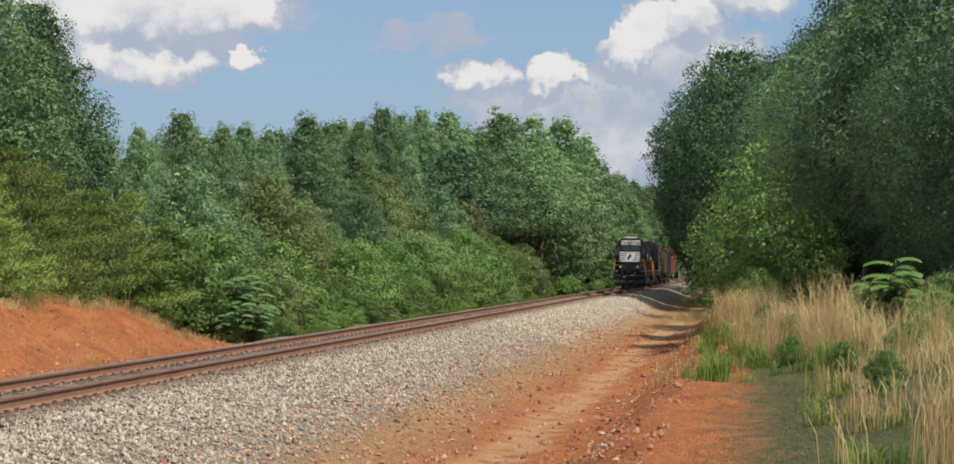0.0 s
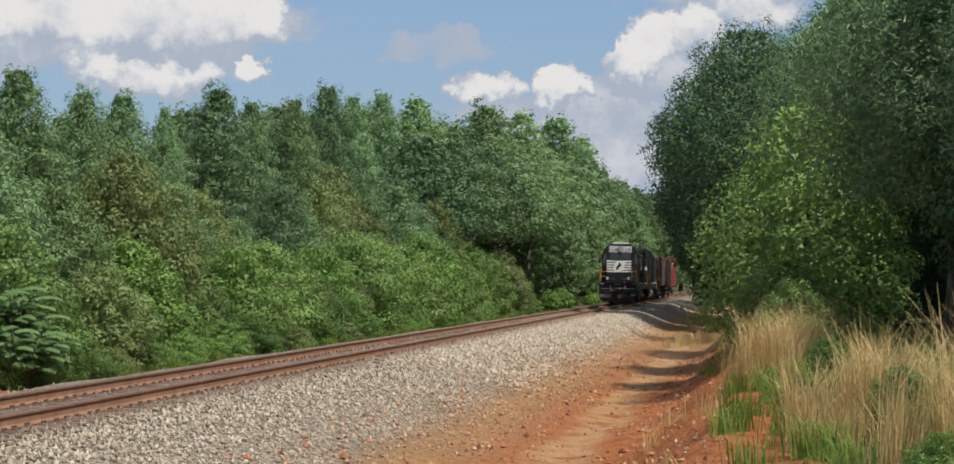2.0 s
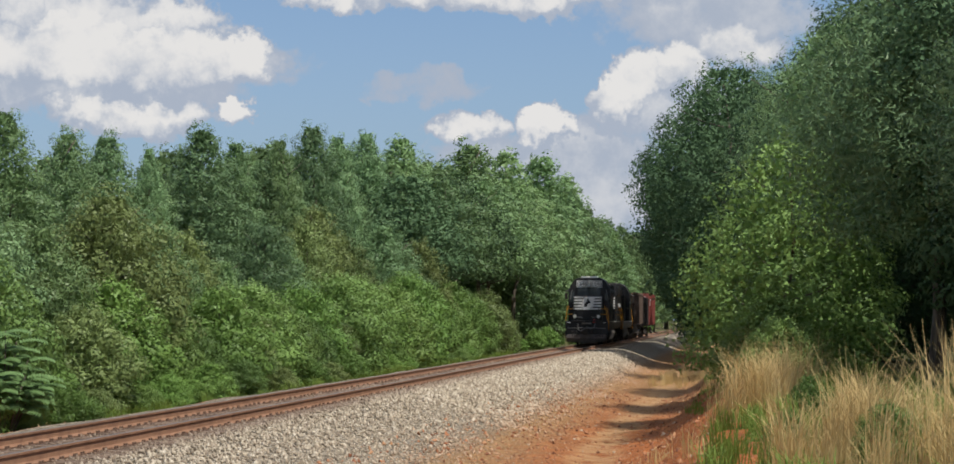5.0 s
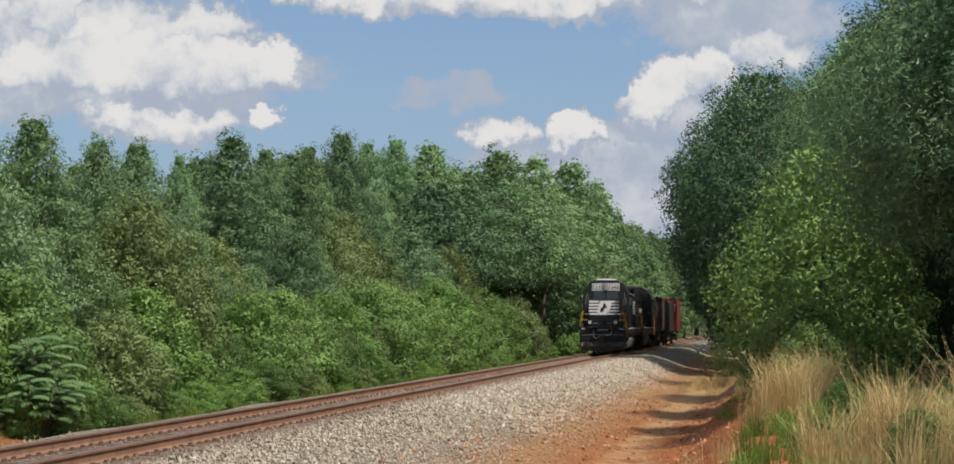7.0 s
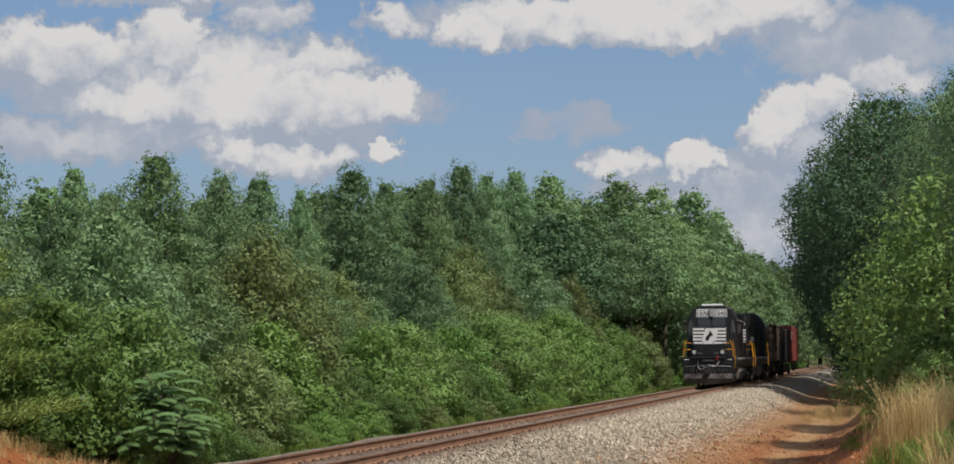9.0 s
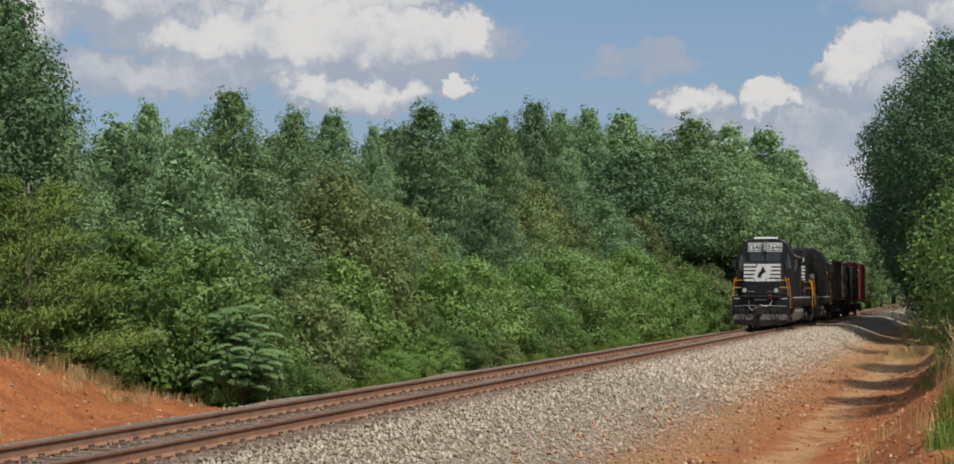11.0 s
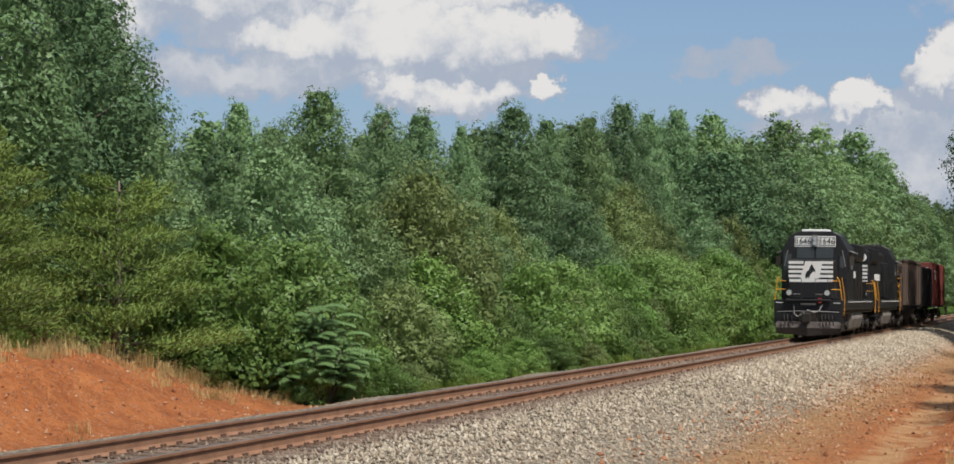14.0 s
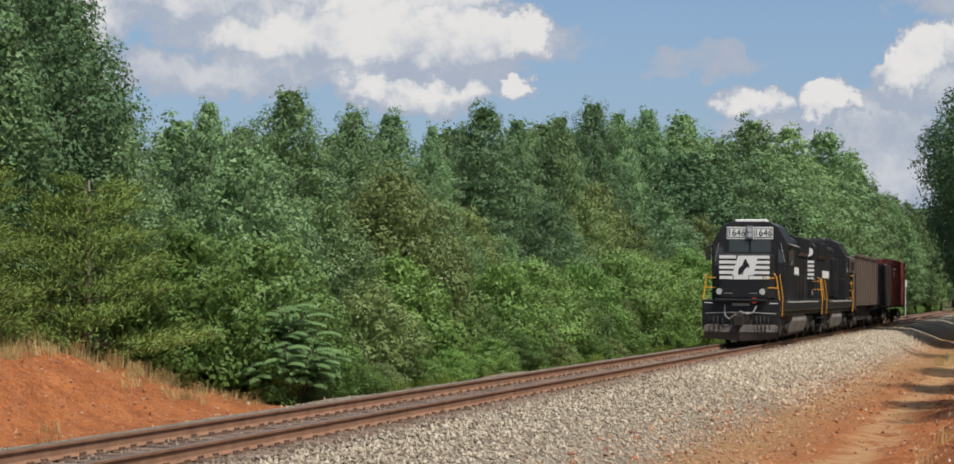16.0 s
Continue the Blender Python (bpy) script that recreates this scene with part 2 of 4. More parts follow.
    rel = n.math("ADD", n.math("MULTIPLY", n.math("ADD", n.math("ADD", small, n.math("MULTIPLY", lump, 0.6)), mid), 0.55), n.math("ADD", n.math("MULTIPLY", grit, 0.3), n.math("MULTIPLY", n.math("MULTIPLY", st.outputs[0], bed), -0.5)))
    finish(n, col, 0.92, 0, rel, 1.0, 0.14, **{"Specular IOR Level": 0.2})
    return m


def stone_material():
    m, n = material("crushed_stone")
    rnd = n.add("ShaderNodeNewGeometry").outputs["Random Per Island"]
    at = n.add("ShaderNodeTexCoord").outputs["Object"]
    g = n.noise(at, 30.0, 4.0)
    col = n.mix(n.math("MULTIPLY", g, 0.4), n.ramp(rnd, [(0.0, (0.17, 0.130, 0.088)), (0.35, (0.33, 0.28, 0.205)), (0.75, (0.46, 0.395, 0.295)), (1.0, (0.60, 0.53, 0.42))]), (0.30, 0.22, 0.15, 1))
    s = n.add("ShaderNodeSeparateXYZ", {0: n.add("ShaderNodeNewGeometry").outputs["Position"]})
    rust = n.smooth(n.math("ABSOLUTE", s.outputs[0]), 1.9, 0.9)      # iron dust between and beside the rails
    soil = n.math("MULTIPLY", n.smooth(s.outputs[0], 3.6, 5.4), 0.75)
    col = n.mix(n.math("MULTIPLY", rust, 0.72), col, (0.15, 0.095, 0.065, 1))
    col = n.mix(soil, col, (0.42, 0.23, 0.12, 1))
    finish(n, col, 0.85)
    return m


def rail_material():
    m, n = material("rusted_rail")
    at = n.add("ShaderNodeTexCoord").outputs["Object"]
    a, b = n.noise(at, 3.0, 5.0), n.noise(at, 40.0, 4.0, 0.7)
    up = n.add("ShaderNodeSeparateXYZ", {0: n.add("ShaderNodeNewGeometry").outputs["Position"]}).outputs[2]
    rust = n.ramp(n.math("ADD", n.math("MULTIPLY", a, 0.5), n.math("MULTIPLY", b, 0.5)), [(0.3, (0.15, 0.070, 0.037)), (0.6, (0.29, 0.155, 0.088)), (0.8, (0.38, 0.23, 0.14))])
    worn = n.smooth(up, -0.006, -0.001)
    finish(n, n.mix(worn, rust, (0.34, 0.26, 0.20, 1)), n.math("SUBTRACT", 0.85, n.math("MULTIPLY", worn, 0.5)), n.math("MULTIPLY", worn, 0.85), b, 0.2, 0.005)
    return m


def tie_material():
    m, n = material("weathered_tie")
    at = n.add("ShaderNodeTexCoord").outputs["Object"]
    own = n.add("ShaderNodeObjectInfo").outputs["Random"]
    grain = n.noise(n.add("ShaderNodeMapping", {"Vector": at, "Scale": (1.2, 22, 22)}).outputs[0], 2.0, 6.0, 0.65)
    col = n.ramp(n.math("ADD", n.math("MULTIPLY", grain, 0.7), n.math("MULTIPLY", own, 0.3)), [(0.25, (0.060, 0.040, 0.027)), (0.6, (0.17, 0.115, 0.080)), (0.85, (0.29, 0.215, 0.160))])
    finish(n, col, 0.9, 0, grain, 0.7, 0.02)
    return m


GROUND, STONE, RAIL, TIE = ground_material(), stone_material(), rail_material(), tie_material()
SPIKE = painted("rusty_iron", (0.14, 0.085, 0.058), 0.85, 0.2, 0.5, (0.2, 0.12, 0.08))
# black and underframe tones are lifted for haze, on top of their real dirt
BLACK = painted("black_loco_paint", (0.017, 0.017, 0.018), 0.40, 0.0, 0.34, (0.070, 0.062, 0.055), 1.2, 0.32)
FRAME = painted("sooty_underframe", (0.026, 0.023, 0.021), 0.75, 0.0, 0.7, (0.10, 0.080, 0.062), 2.0, 0.25)
DUSTY = painted("dusty_tank", (0.19, 0.165, 0.145), 0.8, 0.0, 0.6, (0.04, 0.034, 0.03), 1.5)
PLOW = painted("worn_plow", (0.21, 0.18, 0.165), 0.75, 0.1, 0.8, (0.045, 0.03, 0.026), 2.5)
WHITE = painted("white_stripe_paint", (0.78, 0.77, 0.74), 0.5, 0.0, 0.2, (0.45, 0.40, 0.34))
YELLOW = painted("yellow_rail_paint", (0.80, 0.36, 0.03), 0.5, 0.0, 0.25, (0.4, 0.2, 0.06))
# grey base colour stands in for the sky reflected in the panes
GLASS = painted("dark_window_glass", (0.055, 0.062, 0.066), 0.08, 0.0, 0.1, (0.05, 0.05, 0.05))
LENS = painted("lamp_lens", (0.62, 0.63, 0.62), 0.15, 0.35, 0.1, (0.4, 0.4, 0.4))
STEEL = painted("grey_steel", (0.30, 0.29, 0.28), 0.5, 0.5, 0.4)
RED = painted("red_knob_paint", (0.45, 0.03, 0.025), 0.5, 0.0, 0.2)
HOPPER = painted("brown_hopper_paint", (0.115, 0.080, 0.062), 0.75, 0.0, 0.6, (0.06, 0.045, 0.038), 1.2)
CARBLACK = painted("black_car_paint", (0.020, 0.017, 0.016), 0.75, 0.0, 0.5, (0.07, 0.05, 0.04), 1.2)
OXIDE = painted("oxide_red_paint", (0.21, 0.045, 0.035), 0.7, 0.0, 0.5, (0.09, 0.04, 0.03), 1.2)
GREYP = painted("grey_post_paint", (0.55, 0.55, 0.52), 0.6, 0.0, 0.4)
ORANGE = painted("orange_marker", (0.85, 0.25, 0.04), 0.5, 0.0, 0.15)

# ---------------------------------------------------------------- mesh helpers


def mesh_of(name, verts, faces, mats, midx=None, smooth=False):
    me = bpy.data.meshes.new(name)
    me.from_pydata([tuple(v) for v in verts], [], [tuple(f) for f in faces])
    for m in mats:
        me.materials.append(m)
    if midx is not None:
        me.polygons.foreach_set("material_index", np.asarray(midx, dtype=np.int32))
    if smooth:
        me.polygons.foreach_set("use_smooth", np.ones(len(me.polygons), dtype=bool))
    me.update()
    return me


def quads_mesh(name, P, mat, normals=None):
    """P: n x k x 3 corners of n separate small faces, as one mesh; normals: the way each face is shaded."""
    n, k = P.shape[:2]
    if normals is not None:                        # wind every leaf so that its front looks outwards
        back = np.einsum("ij,ij->i", np.cross(P[:, 1] - P[:, 0], P[:, 2] - P[:, 0]), normals) < 0
        P[back] = P[back][:, ::-1]
    me = bpy.data.meshes.new(name)
    me.vertices.add(k * n), me.loops.add(k * n), me.polygons.add(n)
    me.vertices.foreach_set("co", P.reshape(-1).astype(np.float32))
    me.loops.foreach_set("vertex_index", np.arange(k * n, dtype=np.int32))
    me.polygons.foreach_set("loop_start", np.arange(0, k * n, k, dtype=np.int32))
    me.update(calc_edges=True)
    me.materials.append(mat)
    if normals is not None:
        me.normals_split_custom_set_from_vertices(np.repeat(normals, k, axis=0).astype(np.float32))
    return me


def part(name, bm, mat, parent, label="", smooth=False):
    """Links a bmesh (or a mesh) as one mesh object under a thing or a part."""
    if isinstance(bm, bmesh.types.BMesh):
        me = bpy.data.meshes.new(name)
        bm.normal_update()
        bm.to_mesh(me)
        bm.free()
        me.materials.append(mat)
        if smooth:
            me.polygons.foreach_set("use_smooth", np.ones(len(me.polygons), dtype=bool))
    else:
        me = bm
    ob = new(name, me)
    ob.parent = parent
    if label:
        ob["label"] = label
    return ob


def boxes(*items, bevel=0.0):
    """A bmesh of boxes, each ((x, y, z) low, (x, y, z) high)."""
    bm = bmesh.new()
    for lo, hi in items:
        r = bmesh.ops.create_cube(bm, size=1.0)
        for v in r["verts"]:
            v.co = Vector([(a + b) / 2 + c * (b - a) for a, b, c in zip(lo, hi, v.co)])
    if bevel:
        bmesh.ops.bevel(bm, geom=list(bm.edges), offset=bevel, segments=1, affect="EDGES")
    return bm


def prism(outline, axis, lo, hi, bevel=0.0):
    """A closed outline (2D) pushed along an axis: 'x' takes (y, z), 'y' takes (x, z), 'z' takes (x, y)."""
    bm = bmesh.new()
    put = {"x": lambda a, b, c: (c, a, b), "y": lambda a, b, c: (a, c, b), "z": lambda a, b, c: (a, b, c)}[axis]
    low = [bm.verts.new(put(a, b, lo)) for a, b in outline]
    top = [bm.verts.new(put(a, b, hi)) for a, b in outline]
    bm.faces.new(low), bm.faces.new(top[::-1])
    for i in range(len(low)):
        j = (i + 1) % len(low)
        bm.faces.new((low[j], low[i], top[i], top[j]))
    bmesh.ops.recalc_face_normals(bm, faces=bm.faces)
    if bevel:
        bmesh.ops.bevel(bm, geom=list(bm.edges), offset=bevel, segments=1, affect="EDGES")
    return bm


def rod(points, r, sides=6, bm=None):
    """A round bar along a line of points."""
    bm = bm or bmesh.new()
    pts = [Vector(p) for p in points]
    rings = []
    for i, p in enumerate(pts):
        d = (pts[min(i + 1, len(pts) - 1)] - pts[max(i - 1, 0)]).normalized()
        a = d.orthogonal().normalized()
        b = d.cross(a)
        rr = r[i] if isinstance(r, (list, tuple)) else r
        rings.append([bm.verts.new(p + (a * math.cos(k * 2 * math.pi / sides) + b * math.sin(k * 2 * math.pi / sides)) * rr) for k in range(sides)])
    # keep the rings from twisting by matching each start to the ring before
    for q, s in zip(rings, rings[1:]):
        o = min(range(sides), key=lambda k: (s[k].co - q[0].co).length)
        s[:] = s[o:] + s[:o]
        flip = (s[1].co - q[1].co).length > (s[-1].co - q[1].co).length
        if flip:
            s[:] = [s[0]] + s[:0:-1]
        for k in range(sides):
            bm.faces.new((q[k], q[(k + 1) % sides], s[(k + 1) % sides], s[k]))
    bm.faces.new(rings[0][::-1]), bm.faces.new(rings[-1])
    bmesh.ops.recalc_face_normals(bm, faces=bm.faces)
    return bm


def disc(center, axis, r, depth, sides=16, bm=None):
    c, a = Vector(center), Vector(axis).normalized() * depth / 2
    return rod([c - a, c + a], r, sides, bm)


def empty(name, x=0.0, y=0.0, z=0.0):
    e = new(name)
    e.location = (x, y, z)
    e.empty_display_size = 0.5
    return e


# ---------------------------------------------------------------- ground


def ease(v, a, b):
    t = min(1.0, max(0.0, (v - a) / (b - a)))
    return t * t * (3 - 2 * t)


def ground_z(x, y):
    """Height of the earth: stone bed, ditch with a path, grassy bank on one side, red cut on the other."""
    n1 = noise.noise((x * 0.35, y * 0.22, 3.1))
    n2 = noise.noise((x * 1.3, y * 1.1, 7.7))
    if x < -2.4:
        z = -0.27 - 0.35 * ease(-x, 2.4, 4.2)
        cut = ease(y, 45.5, 29.0) * ease(-x, 2.9, 6.2)
        z += 1.5 * cut * (1 + 0.25 * n1) + 0.22 * cut * n2 + 0.17 * cut * noise.noise((x * 3.1, y * 2.4, 1.3)) - 0.12 * cut * abs(noise.noise((x * 1.1, y * 3.6, 5.3))) + 0.6 * ease(-x, 6.0, 12.0)
        z += 0.08 * n1
    elif x < 2.7:
        z = -0.235
    else:
        z = -0.235 - 0.82 * ease(x, 2.5, 5.6)
        z += 0.10 * n1 * ease(x, 4.0, 5.5) + 0.05 * n2 * ease(x, 3.5, 5.0)
        z -= 0.10 * math.exp(-((x - 7.2) / 0.7) ** 2)
        rise = 8.1 + 0.5 * n1
        z += 1.05 * ease(x, rise, rise + 2.0) * (1 + 0.1 * n2) + 0.55 * ease(x, 10.8, 14.0)
    return z


def make_ground():
    xs = sorted(set([-2000, -900, -400, -200, -110, -60, -40, -28, -20, -16] + [round(-13 + 0.5 * i, 3) for i in range(13)] + [round(-6.5 + 0.16 * i, 3) for i in range(125)]
                    + [14, 14.6, 15.4, 16.5, 18, 20, 24, 30, 40, 60, 110, 200, 400, 900, 2000]))
    ys = [-2000, -800, -300, -120, -60, -40, -30, -24, -20] + [-18 + 1.0 * i for i in range(26)] + [8 + 0.3 * i for i in range(168)] + [58.4 + 0.8 * i for i in range(110)] + [147 + 4 * i for i in range(38)] + [310, 340, 400, 600, 1000, 2000]
    verts = [(x, y, ground_z(x, y) if abs(x) < 300 and abs(y) < 700 else (0.4 if x > 0 else -0.2)) for y in ys for x in xs]
    w = len(xs)
    faces = [(j * w + i, j * w + i + 1, (j + 1) * w + i + 1, (j + 1) * w + i) for j in range(len(ys) - 1) for i in range(w - 1)]
    ob = new("ground", mesh_of("ground", verts, faces, [GROUND], smooth=True))
    return tagged(ob, "bare red clay ground with a washed ditch and grassy banks", "ground", kind="structure")


make_ground()

# ---------------------------------------------------------------- the track
TRACK = tagged(empty("railway_track"), "single straight railway track with rusty rails on wooden ties", "railway track", kind="structure")
RAIL_PROFILE = [(-0.075, -0.19), (0.075, -0.19), (0.075, -0.178), (0.022, -0.160), (0.010, -0.145), (0.010, -0.052), (0.036, -0.036), (0.038, -0.008), (0.030, 0.0),
                (-0.030, 0.0), (-0.038, -0.008), (-0.036, -0.036), (-0.010, -0.052), (-0.010, -0.145), (-0.022, -0.160), (-0.075, -0.178)]
for side in (-0.753, 0.753):
    part("rail", prism([(side + a, b) for a, b in RAIL_PROFILE], "y", -30, 520), RAIL, TRACK, "rusty brown steel rail with a worn top")


def make_ties():
    bm = boxes(((-1.3, -0.115, -0.36), (1.3, 0.115, -0.193)), bevel=0.012)
    bm.verts.ensure_lookup_table()
    tie = bpy.data.meshes.new("tie")
    bm.to_mesh(tie), bm.free()
    tie.materials.append(TIE)
    pl = boxes(*[((s * 0.753 - 0.18, -0.095, -0.198), (s * 0.753 + 0.18, 0.095, -0.183)) for s in (-1, 1)],
               *[((s * 0.753 + o - 0.016, q - 0.016, -0.19), (s * 0.753 + o + 0.016, q + 0.016, -0.145)) for s in (-1, 1) for o in (-0.1, 0.1) for q in (-0.05, 0.05)])
    plate = bpy.data.meshes.new("tie_plate")
    pl.to_mesh(plate), pl.free()
    plate.materials.append(SPIKE)
    rnd = random.Random(4)
    y = 5.0
    for i in range(290):
        t = part("tie", tie, TIE, TRACK)
        t.location, t.rotation_euler = (rnd.uniform(-0.04, 0.04), y, rnd.uniform(-0.008, 0.004)), (0, 0, rnd.gauss(0, 0.008))
        if i < 190:
            part("tie_plate", plate, SPIKE, t)
        y += 0.495
    far = boxes(*[((-1.3, y + 0.495 * i - 0.11, -0.36), (1.3, y + 0.495 * i + 0.11, -0.195)) for i in range(260)])
    tagged(part("tie_rows", far, TIE, TRACK), kind="stuff")


def make_ballast():
    """Loose crushed stone over the bed, between the ties and down both shoulders."""
    g = np.random.default_rng(11)
    base = np.array([(1, 0, 0), (-1, 0, 0), (0, 1, 0), (0, -1, 0), (0, 0, 1), (0, 0, -1)], float)
    tri = np.array([(0, 2, 4), (2, 1, 4), (1, 3, 4), (3, 0, 4), (2, 0, 5), (1, 2, 5), (3, 1, 5), (0, 3, 5)])
    n = 112000
    y = -4 + 140 * g.random(n) ** 1.5
    x = np.where(g.random(n) < 0.84, g.uniform(0.9, 6.0, n), g.uniform(-1.65, 0.9, n))
    keep = (x < 4.35 + 0.5 * np.sin(y * 0.55) * np.sin(y * 0.21 + 1) + 0.6 * g.standard_normal(n))
    x, y = x[keep], y[keep]
    n = len(x)
    z = np.array([ground_z(a, b) for a, b in zip(x, y)])
    size = g.uniform(0.018, 0.041, n) * (1 + 0.5 * (y > 50))
    z = z + np.where(np.abs(x) < 2.6, g.uniform(-0.01, 0.035, n), g.uniform(-0.01, 0.02, n))
    V = base[None] * (1 + 0.45 * g.standard_normal((n, 6, 1)).clip(-1, 1)) + 0.3 * g.standard_normal((n, 6, 3))
    V = V * (size[:, None] * g.uniform(0.65, 1.3, (n, 3)))[:, None, :]
    a = g.uniform(0, 6.283, n)
    c, s = np.cos(a)[:, None], np.sin(a)[:, None]
    V = np.stack([V[..., 0] * c - V[..., 1] * s, V[..., 0] * s + V[..., 1] * c, V[..., 2]], -1) + np.stack([x, y, z], -1)[:, None, :]
    F = (tri[None] + 6 * np.arange(n)[:, None, None]).reshape(-1)
    me = bpy.data.meshes.new("ballast")
    m = n * 8
    me.vertices.add(6 * n), me.loops.add(3 * m), me.polygons.add(m)
    me.vertices.foreach_set("co", V.reshape(-1).astype(np.float32))
    me.loops.foreach_set("vertex_index", F.astype(np.int32))
    me.polygons.foreach_set("loop_start", np.arange(0, 3 * m, 3, dtype=np.int32))
    me.update(calc_edges=True)
    me.materials.append(STONE)
    tagged(new("ballast", me), "grey and tan crushed stone ballast along the track", "ballast", kind="stuff")


make_ballast()
make_ties()

# ---------------------------------------------------------------- plants


def leaf_quads(g, C, N, size, narrow=0.62):
    """Pointed leaves at centres C, facing roughly along N."""
    n = len(C)
    a = np.cross(N, g.standard_normal((n, 3)))
    a /= np.linalg.norm(a, axis=1)[:, None] + 1e-9
    b = np.cross(N, a)
    s = size * g.uniform(0.6, 1.35, n)[:, None]
    return np.stack([C - a * s, C + a * s * 0.55 + b * s * narrow, C + a * s * 0.75 - b * s * narrow * 0.9], 1)


def crown(g, h, r, base, lumps, leaves, size, tip=0.5, squash=0.85, droop=0.2, lump=(0.2, 0.3), narrow=0.62):
    """A crown of height h and radius r from base up: leafy boughs spaced over its outside, with shade between, round a dark inside."""
    P, S, placed = [], [], np.zeros((0, 3))

    def wide(u):
        return r * max(0.05, math.sin(math.pi * min(1.0, 0.12 + 0.87 * u) ** tip) ** 0.72)
    for i in range(lumps):
        best, far = None, -1.0
        for _ in range(9):                         # the roomiest of a few places
            u, a = 0.975 * g.random() ** 0.85, g.uniform(0, 2 * math.pi)
            rad = wide(u) * g.uniform(0.5, 1.0) ** 0.5 * 0.93
            c = np.array([math.cos(a) * rad, math.sin(a) * rad, base + u * (h - base)])
            d = np.min(np.linalg.norm(placed - c, axis=1)) if len(placed) else 9.0
            if d > far:
                best, far = (c, u, a, rad), d
        c, u, a, rad = best
        placed = np.vstack([placed, c])
        lr = r * g.uniform(*lump) * (1.0 - 0.45 * u * u)
        c[2] = min(c[2], h - lr * 0.5)
        n = max(12, int(leaves * (lr / (0.25 * r)) ** 2 * g.uniform(0.8, 1.15)))
        d = g.standard_normal((n, 3)) + np.array([0.35 * math.cos(a), 0.35 * math.sin(a), 0.25])
        d /= np.linalg.norm(d, axis=1)[:, None]
        q = c + d * lr * np.array([1.15, 1.15, squash + 0.25 * u * u]) * (0.55 + 0.55 * g.random((n, 1)) ** 0.6)
        q += 0.10 * lr * g.standard_normal((n, 3))
        q[:, 2] -= droop * lr * (d[:, 0] ** 2 + d[:, 1] ** 2) * g.random(n)
        N = d * 0.9 + np.array([0, 0, 0.35]) + 0.35 * g.standard_normal((n, 3))
        N /= np.linalg.norm(N, axis=1)[:, None]
        P.append(leaf_quads(g, q, N, size * (1 - 0.25 * u * u), narrow))
        out = np.array([math.cos(a), math.sin(a), 0.0]) * (rad / r)
        sh = d * 1.15 + out * 0.45 + np.array([0, 0, 0.1]) + 0.13 * g.standard_normal((n, 3))
        S.append(sh / np.linalg.norm(sh, axis=1)[:, None])
    n = int(0.16 * sum(len(p) for p in P))         # shaded leaves within
    u, a = 0.95 * g.random(n), g.uniform(0, 6.283, n)
    rad = np.array([wide(v) for v in u]) * 0.72 * np.sqrt(g.random(n))
    q = np.stack([np.cos(a) * rad, np.sin(a) * rad, base + u * (h - base)], -1)
    N = g.standard_normal((n, 3))
    N /= np.linalg.norm(N, axis=1)[:, None]
    P.append(leaf_quads(g, q, N, size * 1.7))
    S.append(N)
    return np.concatenate(P), np.concatenate(S)


def limbs(g, h, r, base, thick, count=9, lean=0.04):
    bm = bmesh.new()
    pts = [Vector((g.normal(0, lean) * h * k / 6, g.normal(0, lean) * h * k / 6, h * 0.93 * k / 6)) for k in range(7)]
    pts[0].xy = (0, 0)
    rod(pts, [thick * (1.25 if k == 0 else 1 - 0.14 * k) for k in range(7)], 8, bm)
    for i in range(count):
        z = base * 0.8 + (h * 0.85 - base * 0.8) * (i + 0.5) / count
        k = z / (h * 0.93) * 6
        p0 = pts[int(k)].lerp(pts[min(6, int(k) + 1)], k - int(k))
        a = i * 2.4 + g.uniform(-0.5, 0.5)
        ln = r * g.uniform(0.6, 0.95) * (1 - 0.4 * z / h)
        d = Vector((math.cos(a), math.sin(a), g.uniform(0.25, 0.6)))
        t = thick * 0.42 * (1 - 0.6 * z / h)
        rod([p0, p0 + d * ln * 0.5, p0 + d * ln + Vector((0, 0, 0.12 * ln))], [t, t * 0.65, t * 0.2], 5, bm)
    return bm


def make_tree(name, seed, h, r, base, lumps, leaves, size, mat, label, category="tree", tip=0.5, thick=0.14, count=9, droop=0.2, lump=(0.2, 0.3), narrow=0.62):
    g = np.random.default_rng(seed)
    t = tagged(empty(name), label, category)
    part("trunk", limbs(g, h, r, base, thick, count), BARK, t, smooth=True)
    part("crown", quads_mesh("crown", *(lambda c: (c[0], mat, c[1]))(crown(g, h, r, base, lumps, leaves, size, tip, droop=droop, lump=lump, narrow=narrow))), mat, t)
    return t


